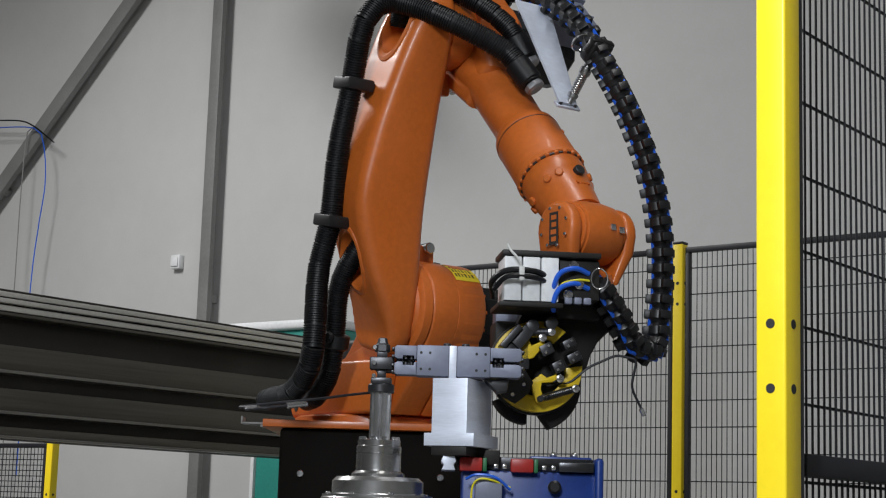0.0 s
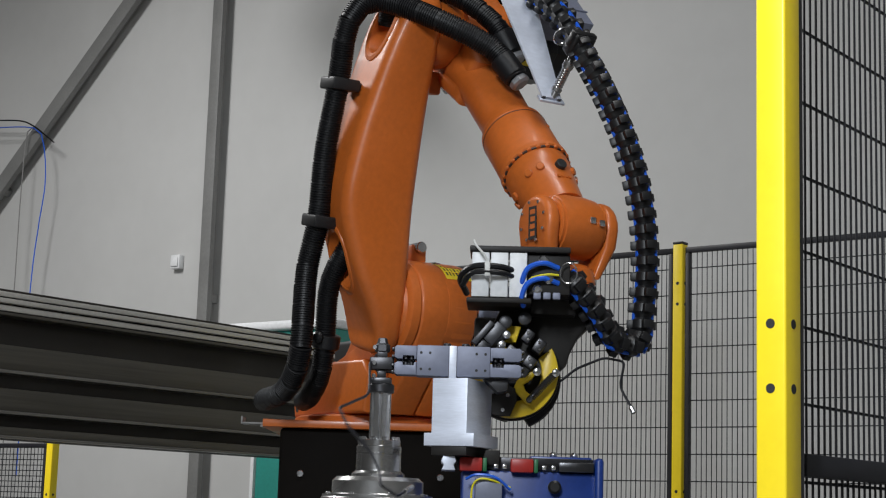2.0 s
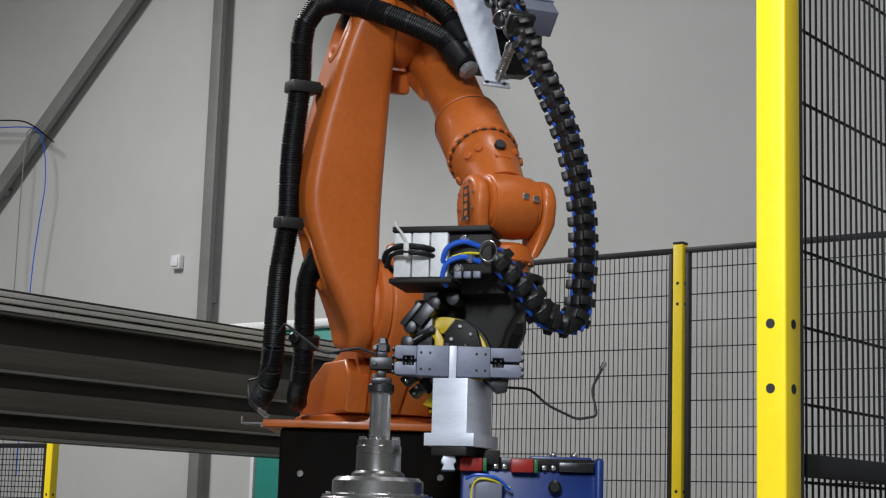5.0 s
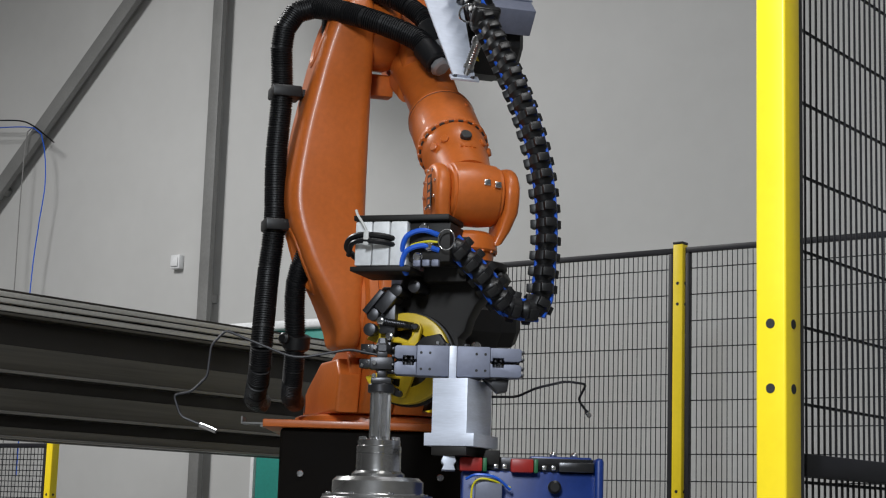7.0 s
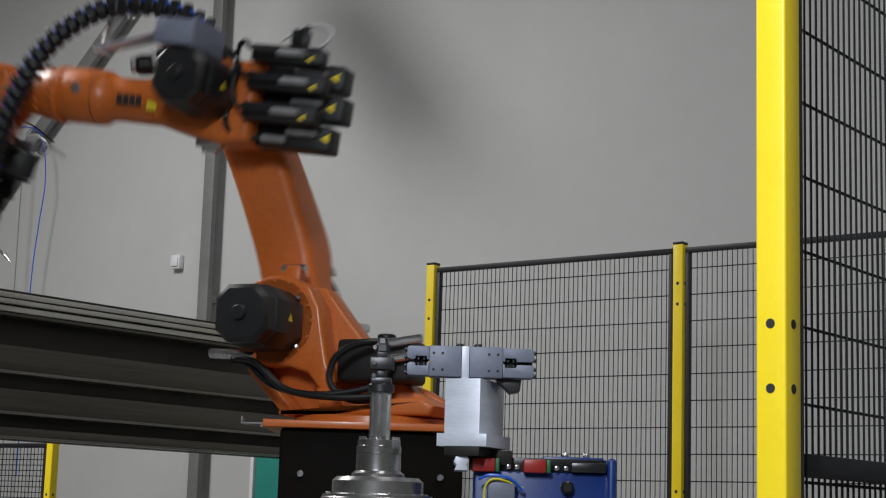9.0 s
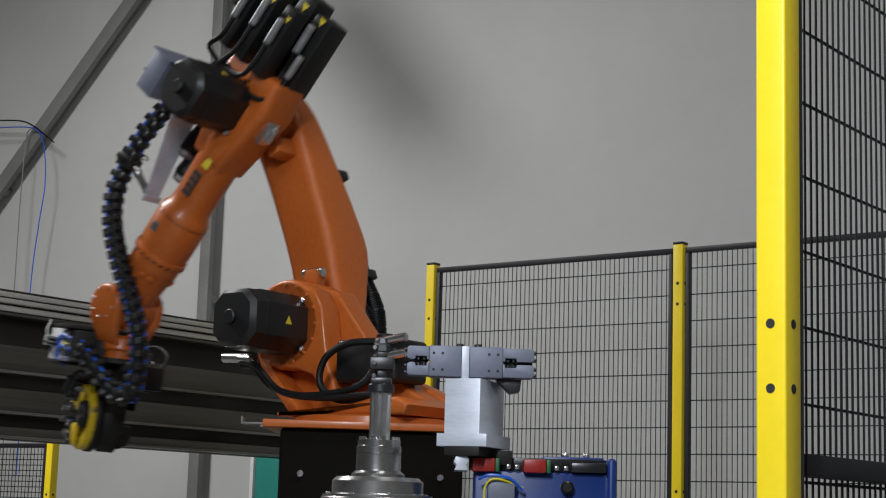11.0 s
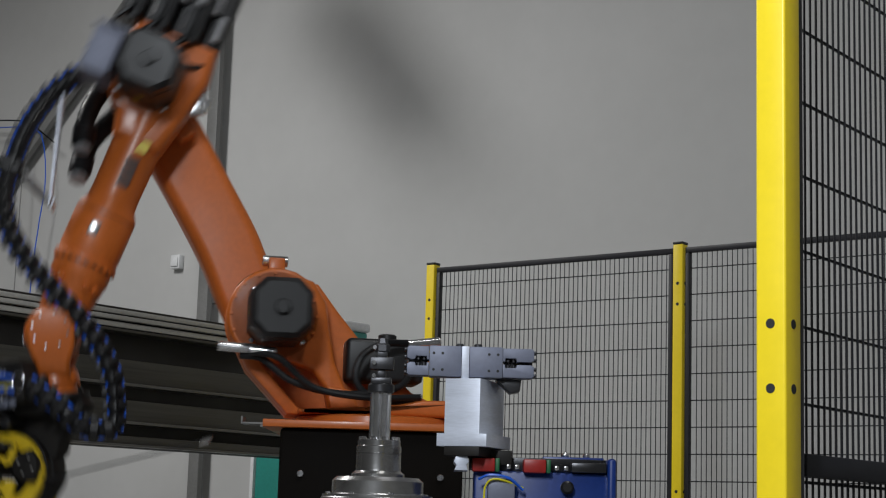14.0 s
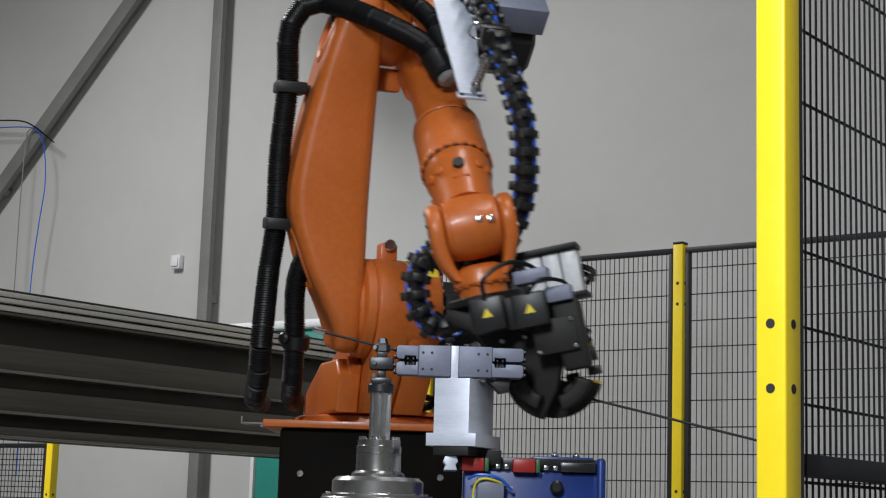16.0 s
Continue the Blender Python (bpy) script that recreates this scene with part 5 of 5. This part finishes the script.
cpart("body", box(B(), 0.07, 0.445, SY + 0.0, SY + 0.2, 0.62, 1.125, 0.006), BLUE, "blue painted carriage body")
cpart("end_plate", box(B(), 0.428, 0.452, SY - 0.02, SY + 0.3, 0.62, 1.166, 0.01, 3), BLUE)
cpart("back_plate", box(B(), 0.26, 0.43, SY + 0.1, SY + 0.3, 1.126, 1.171, 0.004), BLUE)
cpart("rail", box(B(), 0.055, 0.428, SY + 0.03, SY + 0.08, 1.126, 1.163, 0.003), STEEL_DARK, "dark steel linear rail")
for x in (0.062, 0.2):
    g = cpart("rail_guide", box(B(), x, x + 0.062, SY - 0.03, SY + 0.03, 1.121, 1.158, 0.005), RED, "red plastic rail guide")
    cpart("wiper", box(B(), x + 0.0625, x + 0.074, SY - 0.03, SY + 0.03, 1.121, 1.158, 0.003), GREEN, "green wiper seal", g)
for x in (0.155, 0.178, 0.285, 0.31):
    cpart("nut", box(B(), x, x + 0.012, SY - 0.02, SY - 0.005, 1.13, 1.142, 0.002), STEEL)
cpart("guide_strip", box(B(), 0.33, 0.425, SY - 0.02, SY + 0.02, 1.126, 1.152, 0.003), STEEL_DARK)
for x in (0.33, 0.39):
    cpart("lug_screw", lathe(B(), (x, SY + 0.2, 1.171), (x, SY + 0.2, 1.187), [(0, 0.008), (0.006, 0.011), (0.012, 0.01), (0.016, 0.006)], 12), STEEL)
cpart("sensor_case", box(B(), 0.105, 0.178, SY - 0.045, SY - 0.002, 1.04, 1.104, 0.004), ALU_DARK)
bm = B()
cable(bm, [(0.095, SY - 0.05, 1.04), (0.098, SY - 0.05, 1.08), (0.115, SY - 0.055, 1.1), (0.15, SY - 0.05, 1.098), (0.2, SY - 0.03, 1.08)], 0.003, 6, 24)
cpart("sensor_cable", bm, YELLOW_CABLE)
bm = B()
cable(bm, [(0.08, SY - 0.04, 1.1), (0.11, SY - 0.05, 1.112), (0.16, SY - 0.05, 1.105), (0.2, SY - 0.03, 1.075)], 0.004, 6, 24)
cpart("air_hose", bm, BLUE_CABLE)
cpart("knob", lathe(B(), (0.32, SY - 0.025, 1.085), (0.32, SY + 0.0, 1.085), [(0, 0.012), (0.005, 0.018), (0.025, 0.018)], 16), BLACK_PLASTIC)
tagged(car, "blue carriage with red rail guides", "linear carriage")

tab = new("machine_bench")
part("bench_top", box(B(), -0.33, 0.62, SY - 0.2, SY + 0.34, 0.58, 0.62, 0.006), BLACK_PAINT, tab)
for x in (-0.3, 0.55):
    for y in (SY - 0.17, SY + 0.27):
        part("leg", box(B(), x, x + 0.05, y, y + 0.05, -0.0638, 0.58, 0.004), BLACK_PAINT, tab)
tagged(tab, "black steel machine bench under the carriage", "bench")

# true size and place of the bench, 6 % nearer and smaller than drawn
K = 0.94
for thing in (sp, grip, car, tab):
    for o in thing.children_recursive:
        o.data.transform(Matrix.Scale(K, 4))
sp.matrix_world = Matrix.Translation((-0.157 * K, SY * K, 1 - K))
tab.matrix_world = Matrix.Translation((0, 0, 1 - K))

SLIDE_ROWS = [(0, 0), (7.1, 0), (7.3, 0.032), (15.1, 0.032), (15.25, 0.005), (16, 0.005)]


def slide_motion():
    for ob in (grip, car):
        walk(ob, [(t, Matrix.Translation((d, 0, 1 - K))) for t, d in SLIDE_ROWS])

# ---- the wire that is bent: a straight middle and two bent ends that turn ----
WP = Vector((-0.163, 4.235, 1.365))
wire = new("bent_wire")
tagged(wire, "thin black steel wire with several bends", "wire")


def wire_piece(points, parent, name="wire_piece", r=0.0035):
    bm = B()
    path = []
    pts = [Vector(p) for p in points]
    path.append(pts[0])
    for a, b, c in zip(pts, pts[1:], pts[2:]):
        for k in range(5):
            s = 0.25 * min((a - b).length, (c - b).length)
            p, q = b + (a - b).normalized() * s, b + (c - b).normalized() * s
            f = k / 4
            path.append(p * (1 - f) ** 2 + 2 * b * f * (1 - f) + q * f * f)
    path.append(pts[-1])
    cable(bm, path, r, 8, len(path), smooth=False)
    ob = part(name, bm, WIRE_BLACK, parent)
    return ob


mid = wire_piece([(0.0, 0, 0), (0.10, 0.05, -0.002), (0.30, 0.12, -0.005), (0.345, 0.13, -0.012)], wire, "wire_middle")
right = wire_piece([(-0.14, 0, 0), (0.03, 0, 0.005), (0.08, 0, 0.05), (0.155, 0.0, 0.085), (0.21, 0.0, 0.075), (0.195, 0.0, -0.0), (0.23, 0, -0.07)], wire, "wire_end")
tip = part("end_fitting", rod(B(), (0.222, 0, -0.055), (0.232, 0, -0.075), 0.007, 10, 0.002), STEEL, right, "bright end fitting")
LEFT_BENDS = [(0, 0), (-0.07, 0.012), (-0.21, -0.017), (-0.35, 0.035), (-0.394, 0.052), (-0.43, 0.012), (-0.436, -0.07), (-0.475, -0.11), (-0.52, -0.12), (-0.50, -0.174), (-0.43, -0.20)]
left = wire_piece([(x, y, 0) for x, y in LEFT_BENDS], wire, "wire_end")
part("end_fitting", rod(B(), (-0.45, -0.193, 0), (-0.405, -0.21, 0), 0.007, 10, 0.002), STEEL, left, "bright end fitting")

blank = part("straight_wire", rod(B(), (-0.66, 0, 0), (0.61, 0, 0), 0.0035, 8), WIRE_BLACK)
part("end_fitting", rod(B(), (-0.68, 0, 0), (-0.645, 0, 0), 0.008, 10, 0.002), STEEL, blank, "bright end fitting")
part("end_fitting", rod(B(), (0.595, 0, 0), (0.625, 0, 0), 0.008, 10, 0.002), STEEL, blank, "bright end fitting")
tagged(blank, "straight thin black steel wire with bright end fittings", "wire")

# seconds, forward shift of the right end, its turn about the wire, its lift
RIGHT_ROWS = [(0, 0.50, 0, 0), (1, 0.49, -6, 0), (2, 0.47, -20, 0), (2.25, 0.46, -26, 0), (2.5, 0.45, -125, 0), (3, 0.45, -140, 0), (3.2, 0.44, -143, 0), (3.45, 0.42, -170, 0), (4.2, 0.41, -185, 0), (6.1, 0.37, -205, -0.03), (6.3, 0.365, -218, -0.036), (6.5, 0.36, -298, -0.038), (6.6, 0.36, -300, -0.038), (7.8, 0.36, -300, -0.038), (16, 0.36, -300, -0.038)]
# seconds, lift angle and turn of the left end, its height, its roll
LEFT_ROWS = [(0, -9, 44, -0.055, 0), (0.5, -16, 52, -0.02, 12), (1.0, -24, 62, 0.03, 28), (2.0, -30, 84, 0.042, 50), (2.25, 10, 100, 0.042, 60), (2.6, 44, 108, 0.042, 80), (3, 42, 116, 0.042, 90),
             (3.5, 26, 200, 0.042, 90), (4.0, 14, 282, 0.042, 90), (5.4, 6, 325, 0.042, 88), (6.3, 2, 352, 0.042, 90), (6.6, 0, 360, 0.042, 90), (8, 0, 360, 0.042, 90), (16, 0, 360, 0.042, 90)]


def wire_motion():
    base = Matrix.Translation(WP)
    hold = (ROBOT @ frames_at(7.9)["tool"]).inverted() @ base
    rows = [(0, base), (7.9, base)]
    t = 8.0
    while t < 9.75:
        rows.append((t, ROBOT @ frames_at(t)["tool"] @ hold))
        t = round(t + 0.1, 2)
    q = rows[-1][1].to_quaternion()
    rest = Matrix.Translation((-3.0, 4.6, 0.36))
    rows += [(10.4, Matrix.LocRotScale((-2.9, 4.7, 0.8), q.slerp(rest.to_quaternion(), 0.5), None)), (10.9, rest), (16, rest)]
    walk(wire, rows)
    walk(right, [(t, pose(x - 0.02, 0.13, -0.012 + up, a, 0, 0)) for t, x, a, up in fill(RIGHT_ROWS)])
    walk(left, [(t, pose(0, 0, z, roll, up, turn)) for t, up, turn, z, roll in fill(LEFT_ROWS)])
    # the next blank is fetched outside the view and carried in
    grip_m = pose(-0.12, -0.06, -0.275, 0, 0, 0)
    rest = pose(-3.02, 5.1, 0.3685, 0, 0, -180)
    rows = [(0, rest), (12.2, rest)]
    t = 12.7
    while t < 16.01:
        at = (ROBOT @ frames_at(t)["tool"] @ grip_m).translation
        rows.append((t, Matrix.Translation(at) @ pose(0, 0, 0, 0, 13, glide(HAND_ROWS, t)[2] - 180)))
        t = round(t + 0.1, 2)
    walk(blank, rows)


def fill(rows):
    out, t = [], 0.0
    while t < 8.01:
        out.append((round(t, 2), *glide(rows, t)))
        t += 0.1
    return out + [(16.0, *rows[-1][1:])]


# rack out of view on which finished and fresh wires lie
rack = new("wire_rack")
part("rack_top", box(B(), -3.7, -2.35, 4.3, 5.4, 0.33, 0.36, 0.005), BLACK_PAINT, rack)
for x in (-3.65, -2.45):
    for y in (4.35, 5.3):
        part("leg", box(B(), x, x + 0.05, y, y + 0.05, 0, 0.33, 0.004), BLACK_PAINT, rack)
tagged(rack, "low black steel rack for wires", "rack")

def motions():
    robot_motion()
    slide_motion()
    wire_motion()


motions()
